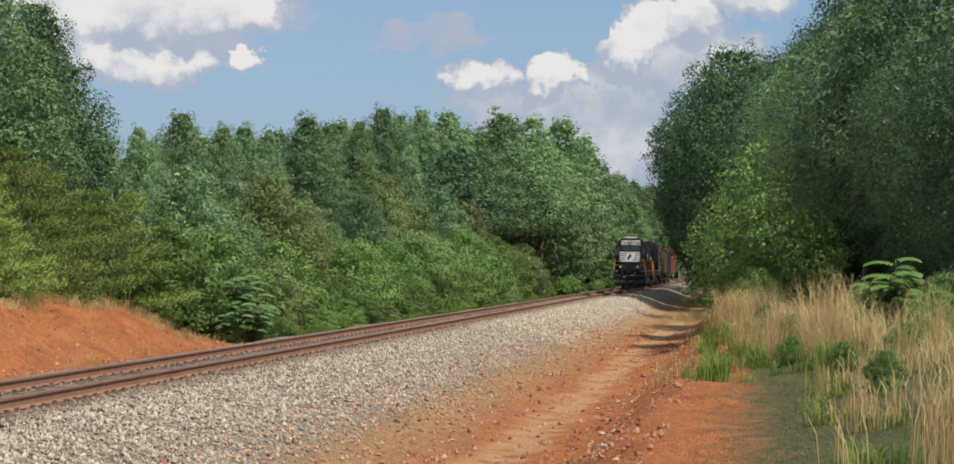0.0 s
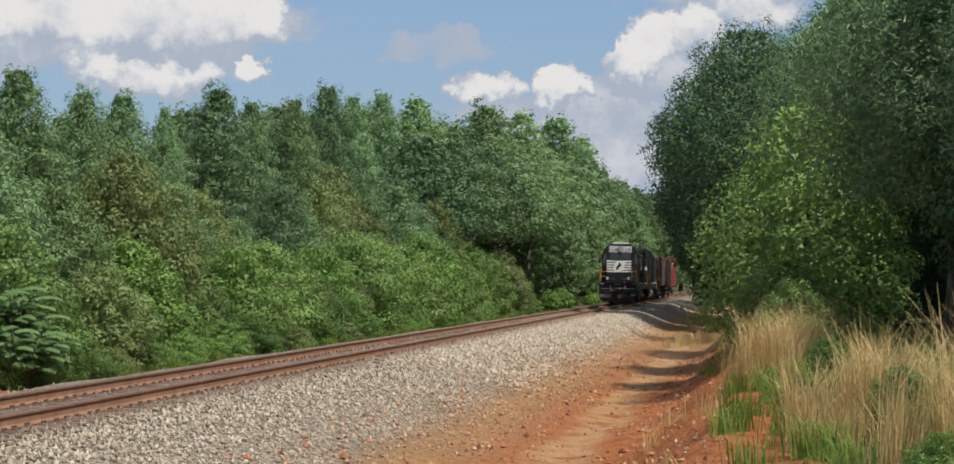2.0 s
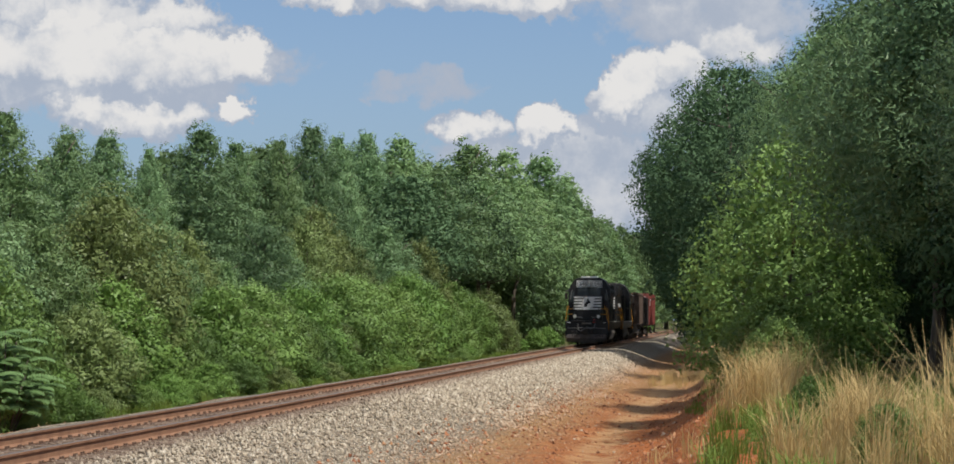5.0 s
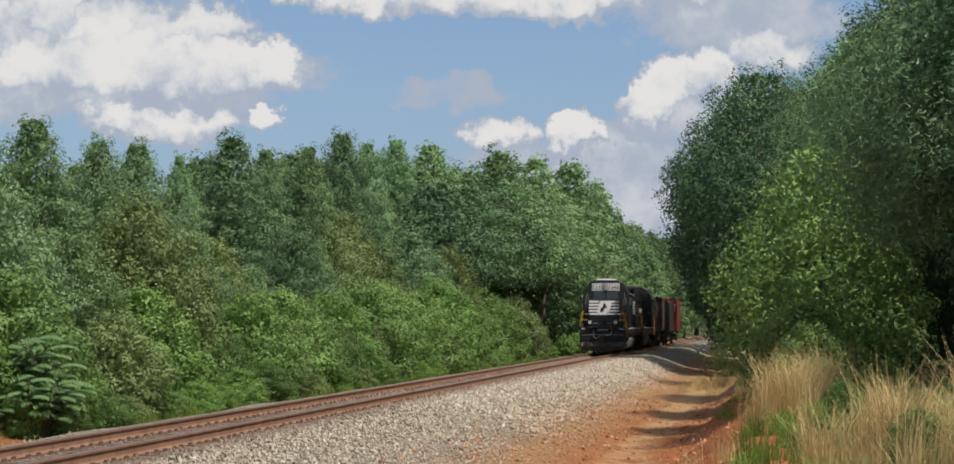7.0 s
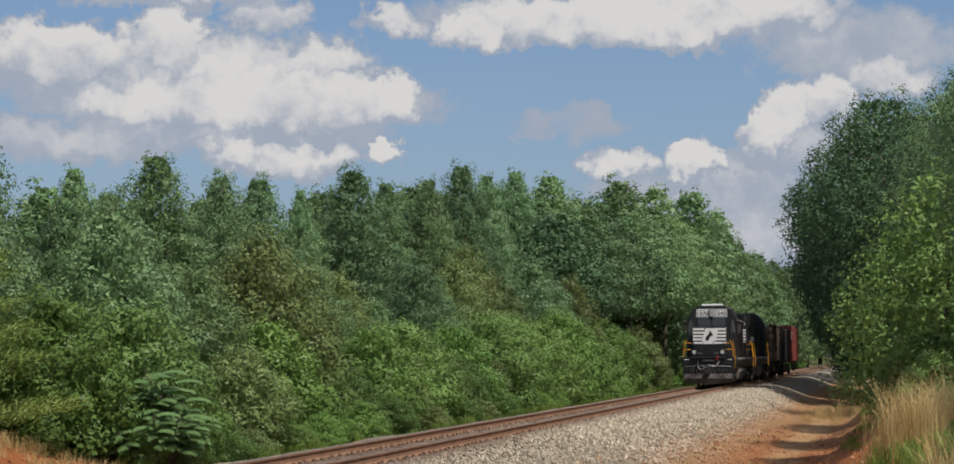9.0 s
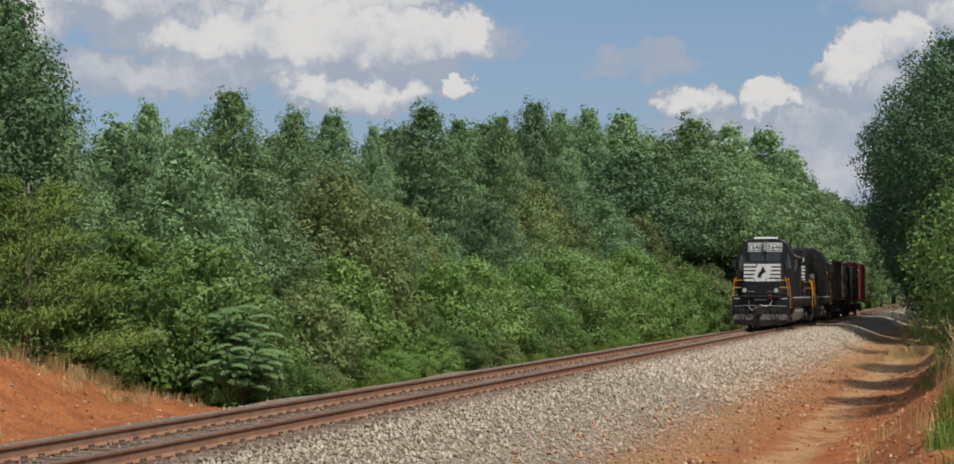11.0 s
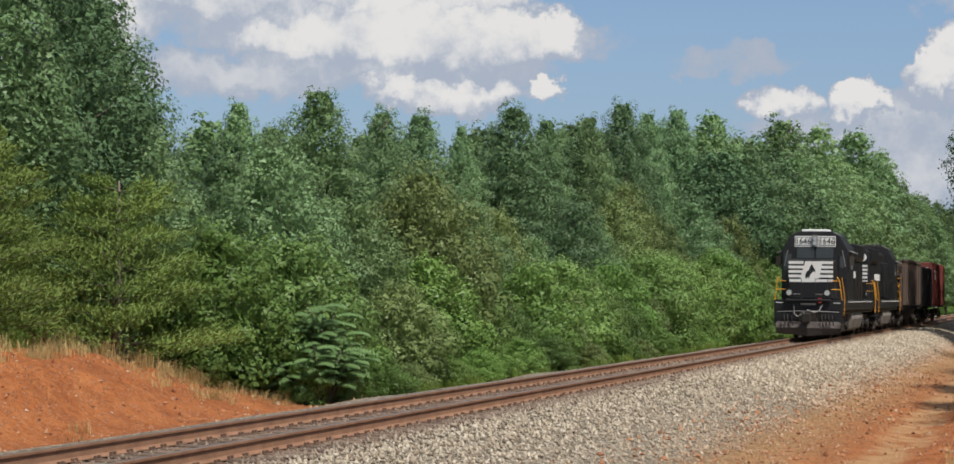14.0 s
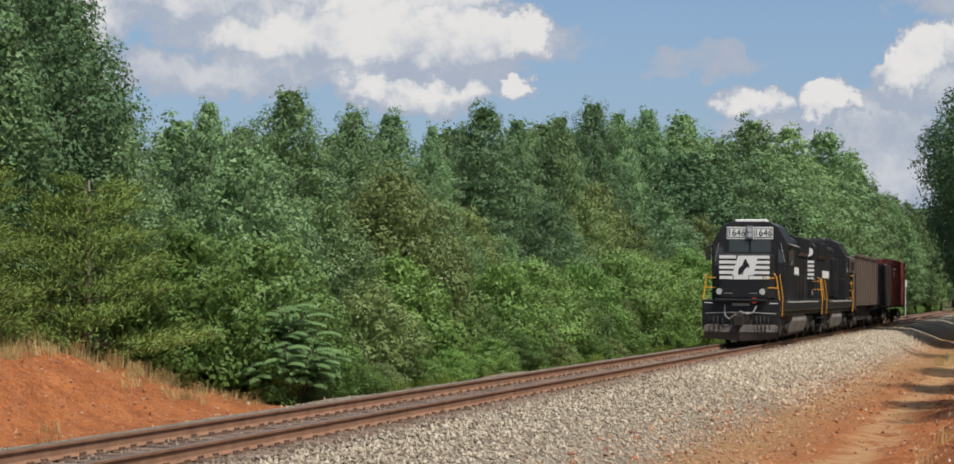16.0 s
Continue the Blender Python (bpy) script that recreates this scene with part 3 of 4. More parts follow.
def make_cedar(seed, h, r, label):
    """A scrubby conifer: whorled limbs carrying flat sprays of fine needles, ragged outline."""
    g = np.random.default_rng(seed)
    t = tagged(empty("cedar_tree"), label, "conifer")
    bm = bmesh.new()
    rod([(0, 0, 0), (0.05, 0.02, h * 0.5), (0.02, 0.06, h * 0.97)], [0.13, 0.08, 0.02], 8, bm)
    P, S = [], []
    for i in range(58):
        u = 0.04 + 0.94 * (i // 5 + 0.3 * g.random()) / 12
        z = h * u
        a = i * 2.399 + g.normal(0, 0.35)
        ln = r * (1 - u) ** 0.6 * g.uniform(0.55, 1.15) + 0.18
        d = np.array([math.cos(a), math.sin(a), g.uniform(0.05, 0.30)])
        across = np.array([-math.sin(a), math.cos(a), 0.0])
        rod([(0, 0, z), tuple(d * ln * 0.5 + [0, 0, z]), tuple(d * ln + [0, 0, z + 0.05])], [0.025, 0.016, 0.006], 4, bm)
        n = int(620 * ln / r) + 150
        f = 0.22 + 0.82 * g.random((n, 1)) ** 0.75
        q = d * ln * f + across * (0.24 * ln + 0.06) * (0.35 + f) * g.standard_normal((n, 1)) * 0.75 + [0, 0, z] + [0, 0, 1.0] * (0.06 * g.standard_normal((n, 1)) + 0.10 * f * f)
        up = np.array([d[0] * 0.8, d[1] * 0.8, 0.55]) + 0.5 * g.standard_normal((n, 3))
        up /= np.linalg.norm(up, axis=1)[:, None]
        side = np.cross(up, g.standard_normal((n, 3)))
        side /= np.linalg.norm(side, axis=1)[:, None]
        s = g.uniform(0.07, 0.14, (n, 1))
        sh = np.array([d[0] * 0.5, d[1] * 0.5, 0.75]) + 0.4 * g.standard_normal((n, 3))
        S.append(sh / np.linalg.norm(sh, axis=1)[:, None])
        P.append(np.stack([q - side * 0.007, q - side * 0.013 + up * s * 0.6, q + up * s, q + side * 0.013 + up * s * 0.5], 1))
    part("trunk", bm, BARK, t, smooth=True)
    part("crown", quads_mesh("crown", np.concatenate(P), NEEDLE, np.concatenate(S)), NEEDLE, t)
    return t


def make_sumac(seed, h, spread, mat, label, stems=14):
    """A shrub of arching pinnate leaves: each frond a midrib with paired drooping leaflets."""
    g = np.random.default_rng(seed)
    t = tagged(empty("sumac_shrub"), label, "shrub")
    bm = bmesh.new()
    P = []
    for i in range(stems):
        a, lean = g.uniform(0, 6.283), spread * math.sqrt(g.random())
        top = np.array([math.cos(a) * lean, math.sin(a) * lean, h * g.uniform(0.45, 1.0) * (1 - 0.25 * lean / spread)])
        foot = np.array([math.cos(a) * lean * 0.3, math.sin(a) * lean * 0.3, 0])
        rod([tuple(foot), tuple((foot + top) / 2 + [0, 0, 0.1]), tuple(top)], [0.022, 0.016, 0.008], 5, bm)
        for k in range(11):
            b = k * 2.4 + g.uniform(0, 0.6)
            ln = g.uniform(0.38, 0.62)
            start = foot + (top - foot) * (1 - 0.055 * k)
            d = np.array([math.cos(b), math.sin(b), 0.45])
            m = 10
            for j in range(1, m + 1):
                f = j / m
                p = start + d * ln * f - np.array([0, 0, 0.42 * ln * f * f])
                tang = d * ln - np.array([0, 0, 0.84 * ln * f])
                tang /= np.linalg.norm(tang)
                side = np.cross(tang, [0, 0, 1.0])
                side /= np.linalg.norm(side) + 1e-9
                for sgn in (-1, 1):
                    w = 0.13 * math.sin(math.pi * (0.15 + 0.8 * f)) + 0.05
                    tipp = p + sgn * side * w + tang * 0.03 - np.array([0, 0, 0.085])
                    mid = (p + tipp) / 2
                    P.append([p, mid + tang * 0.033, tipp, mid - tang * 0.033])
    part("stem", bm, BARK, t, smooth=True)
    part("frond", quads_mesh("frond", np.array(P), mat), mat, t)
    return t


def blades(g, spots, height, lean, width, per, kink=0.5):
    """Grass blades in tufts: each a narrow bent strip of two quads."""
    P = []
    for (x, y, k) in spots:
        z = ground_z(x, y)
        n = int(per * k)
        a = g.uniform(0, 6.283) + g.normal(0, 0.9, n)
        o = np.stack([x + g.normal(0, 0.10, n), y + g.normal(0, 0.10, n), np.full(n, z - 0.03)], -1)
        hh = height * k * g.uniform(0.5, 1.15, n)
        ll = lean * hh * g.uniform(0.1, 1.0, n)
        d = np.stack([np.cos(a), np.sin(a), 0 * a], -1)
        s = np.stack([-np.sin(a), np.cos(a), 0 * a], -1) * (width * g.uniform(0.6, 1.3, n))[:, None]
        m = o + d * (ll * 0.3)[:, None] + np.array([0, 0, 1.0]) * (hh * 0.6)[:, None]
        e = o + d * ll[:, None] + np.array([0, 0, 1.0]) * (hh * (1 - 0.25 * lean))[:, None]
        P.append(np.stack([o - s, o + s, m + s * 0.8, m - s * 0.8], 1))
        P.append(np.stack([m - s * 0.8, m + s * 0.8, e + s * 0.15, e - s * 0.15], 1))
    return np.concatenate(P)

# ---------------------------------------------------------------- the woods
rng = random.Random(21)
K = 1.2                                            # stretch of the plan along the track
TULIP = "slender young broadleaf tree with fresh green leaves"
OAK = "dark green full-crowned oak at the wood's edge"
POPLARS = [make_tree("broadleaf_tree", 100 + i, 10.0, 2.0, 1.0, 150, 290, 0.068, (LEAF, LEAF, LEAF_NEAR, LEAF, LEAF)[i], TULIP, tip=0.80, lump=(0.17, 0.28), thick=0.12) for i in range(5)]
NEAR_POPLARS = [make_tree("broadleaf_tree", 130 + i, 10.0, 2.7, 0.8, 190, 330, 0.066, (LEAF_NEAR, LEAF_DARK)[i], "lush tall broadleaf tree behind the cedars", tip=0.72, thick=0.14, lump=(0.14, 0.23)) for i in range(2)]
FAR_POPLARS = [make_tree("broadleaf_tree", 120 + i, 10.0, 2.1, 1.2, 105, 125, 0.108, (LEAF_NEAR, LEAF_NEAR, LEAF_NEAR)[i], "tall broadleaf tree in the far wood", tip=0.84, lump=(0.17, 0.29), thick=0.12, count=6) for i in range(3)]
EDGE_TREES = [make_tree("broadleaf_tree", 125 + i, 10.5, 3.3, 4.7, 110, 150, 0.11, (LEAF_NEAR, LEAF_DARK)[i], "spreading broadleaf tree with boughs overhanging a dark hollow", tip=0.62, lump=(0.14, 0.25), thick=0.16, count=12) for i in range(2)]
ROUND = [make_tree("broadleaf_tree", 140 + i, 6.5, 2.3, 0.4, 95, 330, 0.069, (LEAF, LEAF_OLIVE, LEAF, LEAF_NEAR)[i], "bushy young broadleaf tree with mid-green leaves", tip=0.78, lump=(0.15, 0.27), thick=0.10) for i in range(4)]
LITTREE = [make_tree("sapling_tree", 160, 6.5, 2.8, 0.1, 150, 270, 0.072, LEAF_SAP, "sunlit yellow-green young tree above the dry grass", tip=0.8, thick=0.09, lump=(0.13, 0.22))]
WALNUT = [make_tree("walnut_tree", 165 + i, 9.0, 3.1, 3.0, 150, 430, 0.078, LEAF, "tall tree with long drooping feathery leaves over the bank", tip=0.75, thick=0.16, droop=0.9, lump=(0.13, 0.22), narrow=0.24) for i in range(2)]
SHRUBS = [make_tree("shrub", 170 + i, 3.2, 1.6, 0.05, 58, 270, 0.060, (LEAF_BRIGHT, LEAF_SAP, LEAF_BRIGHT, LEAF_OLIVE)[i], "dense bright green shrub at the foot of the woods", "shrub", tip=0.85, thick=0.045, count=7, lump=(0.18, 0.32)) for i in range(4)]
FAR_SHRUBS = [make_tree("shrub", 180 + i, 3.2, 1.7, 0.05, 42, 80, 0.13, LEAF_BRIGHT, "bright green shrub far along the track", "shrub", tip=0.85, thick=0.045, count=5, lump=(0.2, 0.32)) for i in range(2)]
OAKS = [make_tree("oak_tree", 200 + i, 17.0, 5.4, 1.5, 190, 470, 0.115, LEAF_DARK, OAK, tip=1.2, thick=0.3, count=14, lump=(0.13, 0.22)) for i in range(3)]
used = set()


def plant(kinds, x, y, scale, wide=1.0):
    src = kinds[rng.randrange(len(kinds))]
    y *= K
    m = pose(x, y, ground_z(x, y) - 0.05, 0, 0, rng.uniform(0, 360))
    if src in used:
        o = copy_thing(src, m)
    else:
        used.add(src)
        o = src
        o.matrix_basis = m
    o.scale = (scale * wide, scale * wide, scale)
    return o


def tall(y):
    """How high the wood's top stands along the track; it grows with distance."""
    return float(np.interp(y, (16, 34, 42, 52, 64, 90, 115, 145, 190, 215, 260, 330), (10.8, 10.4, 7.3, 8.2, 8.7, 11.6, 14.0, 16.6, 19.4, 19.2, 17.4, 19.0)))


y = 33.0
while y < 300:                                    # bright shrubs at the foot of the wood
    far = y > 120
    plant(FAR_SHRUBS if far else SHRUBS, -5.6 + rng.uniform(-0.7, 0.5), y, rng.uniform(0.62, 1.2) * (1 + 0.35 * ease(y, 50, 95)) * (1 - 0.65 * ease(y, 98, 125)))
    y += rng.uniform(1.6, 2.4) * (2.6 if far else 1)
for k in range(26):                               # low growth creeping down to the rails
    plant(SHRUBS, rng.uniform(-4.6, -3.7), 37 + 2.4 * k + rng.uniform(-0.8, 0.8), rng.uniform(0.22, 0.42), 1.3)
y = 35.0
while y < 300:                                    # bushy middle rank, open where the wood's edge overhangs
    far = y > 128
    if not 99 < y < 142:
        plant(FAR_POPLARS if far else ROUND, -8.2 + rng.uniform(-0.9, 0.9), y, 0.62 * tall(y) / (10.0 if far else 6.5) * rng.uniform(0.78, 1.15), 1.25 if far else rng.uniform(0.8, 1.0))
    y += rng.uniform(3.2, 5.0) * (2.0 if far else 1)
# the crowns that stand out along the wood's top: place along the track, height, radius
for y, top, wide in ((43.9, 7.2, 0.79), (46.3, 6.5, 0.63), (50.8, 8.3, 1.32), (54.6, 8.1, 1.03), (59.6, 8.4, 1.23), (63.2, 8.4, 0.65), (68.7, 9.7, 1.55), (75.0, 9.8, 1.04), (79.9, 10.5, 1.04), (86.4, 11.9, 1.47), (92.8, 12.0, 1.27), (101.3, 13.1, 1.47), (111.8, 13.9, 2.16), (124.4, 12.1, 1.5), (140.4, 16.4, 2.92), (160.9, 17.7, 2.89), (193.2, 20.5, 3.69), (221.2, 20.4, 2.99)):
    src = FAR_POPLARS if y > 120 else POPLARS
    k = top / 10.0
    plant(src, -11.3 + rng.uniform(-0.4, 0.4), y, k, 1.35 * wide / (2.0 * k))
for x, y, k in ((-8.6, 99, 1.0), (-8.0, 107, 1.05), (-8.6, 115, 1.12), (-7.8, 123, 1.15), (-8.4, 131, 1.2), (-7.8, 140, 1.25)):
    plant(EDGE_TREES, x, y, k, 1.15)
y = 37.0
while y < 330:                                    # lower crowns between and behind them
    far = y > 110
    plant(FAR_POPLARS if far else POPLARS, -12.6 + rng.uniform(-1.2, 1.2), y, tall(y) / 10.0 * rng.uniform(0.78, 0.93), rng.uniform(0.9, 1.2))
    y += rng.uniform(3.4, 5.2) * (1.7 if far else 1)
for x, y, k in ((-11.2, 31.5, 1.0), (-11.0, 34.6, 1.02), (-12.0, 37.5, 0.98), (-13.5, 35.0, 1.08), (-13.2, 40.0, 0.95), (-12.6, 28.5, 1.05)):
    plant(NEAR_POPLARS, x, y, k, 1.0)         # lush tall clump behind the cedars
y = 24.0
while y < 320:                                    # crowns behind, to close the gaps
    plant(FAR_POPLARS, -15.5 + rng.uniform(-1.5, 1.5), y, tall(y) / 10.0 * rng.uniform(0.82, 0.97), 1.2)
    y += rng.uniform(3.0, 4.2) * (1.5 if y > 120 else 1)
for x, y, k in ((-9.0, 340, 1.7), (-4.0, 350, 1.8), (1.0, 355, 1.8), (6.0, 350, 1.8), (11.0, 345, 1.8), (15.0, 330, 1.7)):
    plant(FAR_POPLARS, x - 2, y + 40, k * 1.25, 1.7)
for x, y, k in ((-9.6, 208, 1.72), (-8.6, 216, 1.62), (-8.0, 226, 1.55), (-7.4, 236, 1.52), (-8.8, 250, 1.7), (-7.4, 262, 1.66), (-5.2, 225, 1.25), (-4.8, 240, 1.45), (-5.4, 255, 1.5), (-4.6, 270, 1.5), (-5.0, 288, 1.6), (-4.6, 305, 1.7)):
    plant(FAR_POPLARS, x, y, k, 1.1)

autumn = make_tree("broadleaf_tree", 155, 6.0, 2.3, 0.8, 90, 260, 0.068, LEAF_OLIVE, "olive tree with a few yellowing leaves at the wood's front", tip=0.8, thick=0.1)
autumn.location, autumn.scale = (-7.0, 47.0 * K, ground_z(-7.0, 47.0 * K)), (0.98, 0.98, 0.98)

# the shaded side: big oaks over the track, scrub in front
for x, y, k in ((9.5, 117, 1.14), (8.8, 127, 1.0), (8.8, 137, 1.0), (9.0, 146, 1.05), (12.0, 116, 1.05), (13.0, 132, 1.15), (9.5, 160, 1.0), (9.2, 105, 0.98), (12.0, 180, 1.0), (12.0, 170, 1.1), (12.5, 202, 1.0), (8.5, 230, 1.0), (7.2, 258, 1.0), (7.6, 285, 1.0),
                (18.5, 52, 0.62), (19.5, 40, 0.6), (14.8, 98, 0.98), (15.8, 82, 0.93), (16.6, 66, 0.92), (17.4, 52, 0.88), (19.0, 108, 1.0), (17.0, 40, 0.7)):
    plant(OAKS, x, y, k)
for x, y, k in ((13.0, 62, 1.05), (14.0, 74, 1.1), (13.2, 88, 1.2), (12.6, 100, 1.25)):
    plant(ROUND, x, y, k)
plant(SHRUBS[:3], -4.5, 33.4, 0.42), plant(SHRUBS[:3], -4.0, 34.2, 0.3), plant(LITTREE, 11.5, 47, 1.05), plant(LITTREE, 13.2, 54, 1.15)
# the small oaks are added backdrop: their dark leaf colour deepens the hollow's shade
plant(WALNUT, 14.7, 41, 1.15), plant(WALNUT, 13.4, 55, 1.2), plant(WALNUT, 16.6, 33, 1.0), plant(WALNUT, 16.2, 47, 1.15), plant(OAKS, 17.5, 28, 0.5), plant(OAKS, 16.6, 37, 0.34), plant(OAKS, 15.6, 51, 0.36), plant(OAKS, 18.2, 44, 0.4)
for x, y, k in ((11.2, 40, 0.62), (11.1, 45, 0.8), (12.0, 50, 0.8), (11.0, 58, 0.8), (13.4, 21, 0.5), (11.0, 70, 0.8), (10.8, 82, 0.8), (10.5, 33, 0.34), (11.4, 29, 0.38), (10.9, 24, 0.3), (11.9, 20, 0.36), (11.7, 14, 0.28), (12.6, 4, 0.24), (13.2, 8, 0.34), (14.2, 5, 0.4), (14.0, 12, 0.5), (12.4, 10, 0.25), (14.8, 17, 0.6)):
    plant(SHRUBS[:3], x, y, k * (0.7 if y < 36 else 1.0))

# scrubby cedars on the red cut
CEDAR = "scrubby dark olive cedar on the red bank"
for seed, x, y, h, r in ((31, -7.2, 31.0, 3.8, 2.2), (32, -8.0, 27.0, 3.7, 2.2), (33, -7.6, 22.6, 3.2, 1.9), (34, -9.6, 29.5, 4.4, 2.1)):
    c = make_cedar(seed, h, r, CEDAR)
    c.location = (x, y * K, ground_z(x, y * K) - 0.05)
s = make_sumac(51, 2.2, 1.0, LEAF_SUMAC, "leafy sumac shrub with long feathery leaves beside the track", 16)
s.location = (-4.1, 40.2, ground_z(-4.1, 40.2))
s = make_sumac(52, 1.7, 1.0, LEAF_BRIGHT, "low bright sumac on the grassy bank", 14)
s.location = (14.1, 22.0, ground_z(14.1, 22.0))

# grasses
g = np.random.default_rng(5)


def patch(n, x0, x1, y0, y1, lo=0.6, hi=1.1):
    return [(g.uniform(x0, x1), g.uniform(y0, y1) * K, g.uniform(lo, hi)) for _ in range(n)]


def clumps(n, x0, x1, y0, y1, lo, hi, each=7, spread=0.32):
    out = []
    for x, y, k in patch(n, x0, x1, y0, y1, lo, hi):
        out += [(x + g.normal(0, spread), y + g.normal(0, spread * 1.6), k * g.uniform(0.6, 1.08)) for _ in range(each)]
    return out


dry = (clumps(6, 10.2, 11.2, 30, 42, 0.95, 1.3) + clumps(11, 10.9, 12.8, 13, 27, 0.65, 1.15) + clumps(5, 11.8, 13.4, -6, 9, 0.35, 0.7) + clumps(8, 12.4, 15.5, -4, 18, 0.5, 1.0) + clumps(5, 9.6, 10.6, 38, 60, 0.4, 0.8)
       + patch(90, 6.4, 9.2, 74, 92, 0.25, 0.5) + patch(14, 8.6, 9.8, 12, 30, 0.2, 0.45) + patch(16, -7.4, -5.6, 24, 36, 0.2, 0.45))
tagged(new("dry_grass", quads_mesh("dry_grass", blades(g, dry, 1.45, 0.62, 0.0046, 72), STRAW)), "tall dry straw-coloured grass on the bank", "grass", kind="stuff")
wet = patch(70, -8.6, -6.6, 21, 28, 0.3, 0.8) + patch(330, -4.9, -3.0, 37, 105, 0.25, 0.65) + patch(420, 9.9, 13.8, 11, 62, 0.3, 0.95) + patch(300, 11.7, 15.5, -7, 14, 0.15, 0.5) + patch(60, 9.0, 11.5, 60, 110, 0.4, 0.9) + patch(90, 9.0, 10.2, 40, 75, 0.2, 0.5)
tagged(new("green_grass", quads_mesh("green_grass", blades(g, wet, 0.7, 0.8, 0.008, 70), BLADE)), "lush green grass and weeds on the bank", "grass", kind="stuff")
cutg = patch(300, -8.6, -5.5, 15, 32, 0.3, 0.9) + patch(50, -6.2, -4.2, 29, 37, 0.3, 0.8) + patch(5, -3.7, -3.1, 18, 24, 0.4, 0.7) + patch(40, -5.6, -4.4, 28, 36, 0.3, 0.6)
tagged(new("cut_grass", quads_mesh("cut_grass", blades(g, cutg, 0.5, 1.1, 0.005, 60), STRAW)), "thin dry grass along the top of the red cut", "grass", kind="stuff")


def pebbles():
    """Clods, grit and stray ballast lying on the clay of the ditch, its slopes and the red cut."""
    q = np.random.default_rng(8)
    base = np.array([(1, 0, 0), (-1, 0, 0), (0, 1, 0), (0, -1, 0), (0, 0, 1), (0, 0, -1)], float)
    tri = [(0, 2, 4), (2, 1, 4), (1, 3, 4), (3, 0, 4), (2, 0, 5), (1, 2, 5), (3, 1, 5), (0, 3, 5)]
    V, F = [], []
    for i in range(17000):
        if i < 14000:
            x, y, s = q.uniform(3.6, 10.0), -3 + 84 * q.random() ** 1.3, 0.012 + 0.045 * q.random() ** 4
            if abs(x - 7.2) < 0.6 and q.random() < 0.7:
                continue
        else:
            x, y, s = q.uniform(-7.0, -2.9), q.uniform(17, 42), 0.010 + 0.034 * q.random() ** 4
        P = (base * q.uniform(0.6, 1.3, (6, 1)) + 0.25 * q.standard_normal((6, 3))) * s * q.uniform(0.7, 1.3, 3) + [x, y, ground_z(x, y) + 0.25 * s]
        o = len(V)
        V += [tuple(p) for p in P]
        F += [(a + o, b + o, c + o) for a, b, c in tri]
    m, n = material("clay_grit")
    rnd = n.add("ShaderNodeNewGeometry").outputs["Random Per Island"]
    finish(n, n.ramp(rnd, [(0.0, (0.16, 0.055, 0.025)), (0.45, (0.36, 0.15, 0.07)), (0.9, (0.44, 0.25, 0.13)), (1.0, (0.46, 0.37, 0.27))]), 0.9)
    tagged(new("clay_pebbles", mesh_of("clay_pebbles", V, F, [m])), "loose clods and pebbles on the red clay", "pebbles", kind="stuff")


pebbles()

# ---------------------------------------------------------------- the train


def text_mesh(words, size):
    cu = bpy.data.curves.new("lettering", "FONT")
    cu.body, cu.size, cu.align_x, cu.align_y, cu.extrude = words, size, "CENTER", "CENTER", 0.004
    ob = bpy.data.objects.new("lettering", cu)
    scene.collection.objects.link(ob)
    bpy.context.view_layer.update()
    me = bpy.data.meshes.new_from_object(ob.evaluated_get(bpy.context.evaluated_depsgraph_get()))
    bpy.data.objects.remove(ob)
    return me


def make_wheelset(parent, y, r=0.5):
    ws = part("wheelset", disc((0, 0, 0), (1, 0, 0), 0.09, 1.7, 10), FRAME, parent)
    ws.location = (0, y, r)
    for s in (-1, 1):
        bm = disc((s * 0.755, 0, 0), (1, 0, 0), r, 0.13, 24)
        disc((s * 0.69, 0, 0), (1, 0, 0), r + 0.028, 0.03, 24, bm)
        disc((s * 0.83, 0.25, 0), (1, 0, 0), 0.05, 0.03, 8, bm)
        part("wheel", bm, FRAME, ws)
    return ws


WHEELS = []                                        # (wheelset, place in its thing)


def make_truck(parent, y, axles=3, pitch=1.7, r=0.5):
    span = pitch * (axles - 1) / 2
    for s in (-1, 1):
        out = [(y - span - 0.55, 0.62), (y - span - 0.4, 0.95), (y + span + 0.4, 0.95), (y + span + 0.55, 0.62), (y + span + 0.2, 0.42), (y + span * 0.5, 0.62), (y, 0.40), (y - span * 0.5, 0.62), (y - span - 0.2, 0.42)]
        bm = prism(out, "x", s * 1.08 - 0.09, s * 1.08 + 0.09)
        for a in range(axles):
            ya = y - span + a * pitch
            disc((s * 1.2, ya, r), (1, 0, 0), 0.19, 0.12, 12, bm)
            rod([(s * 1.2, ya + 0.35, 0.3), (s * 1.2, ya + 0.35, 0.75)], 0.07, 6, bm)
        part("truck_frame", bm, FRAME, parent, "dark cast truck side frame")
    for a in range(axles):
        WHEELS.append((make_wheelset(parent, y - span + a * pitch, r), (0, y - span + a * pitch, r), r))


def handrail(parent, pts, mat=YELLOW, r=0.019, label="yellow handrail"):
    part("handrail", rod(pts, r, 6), mat, parent, label)


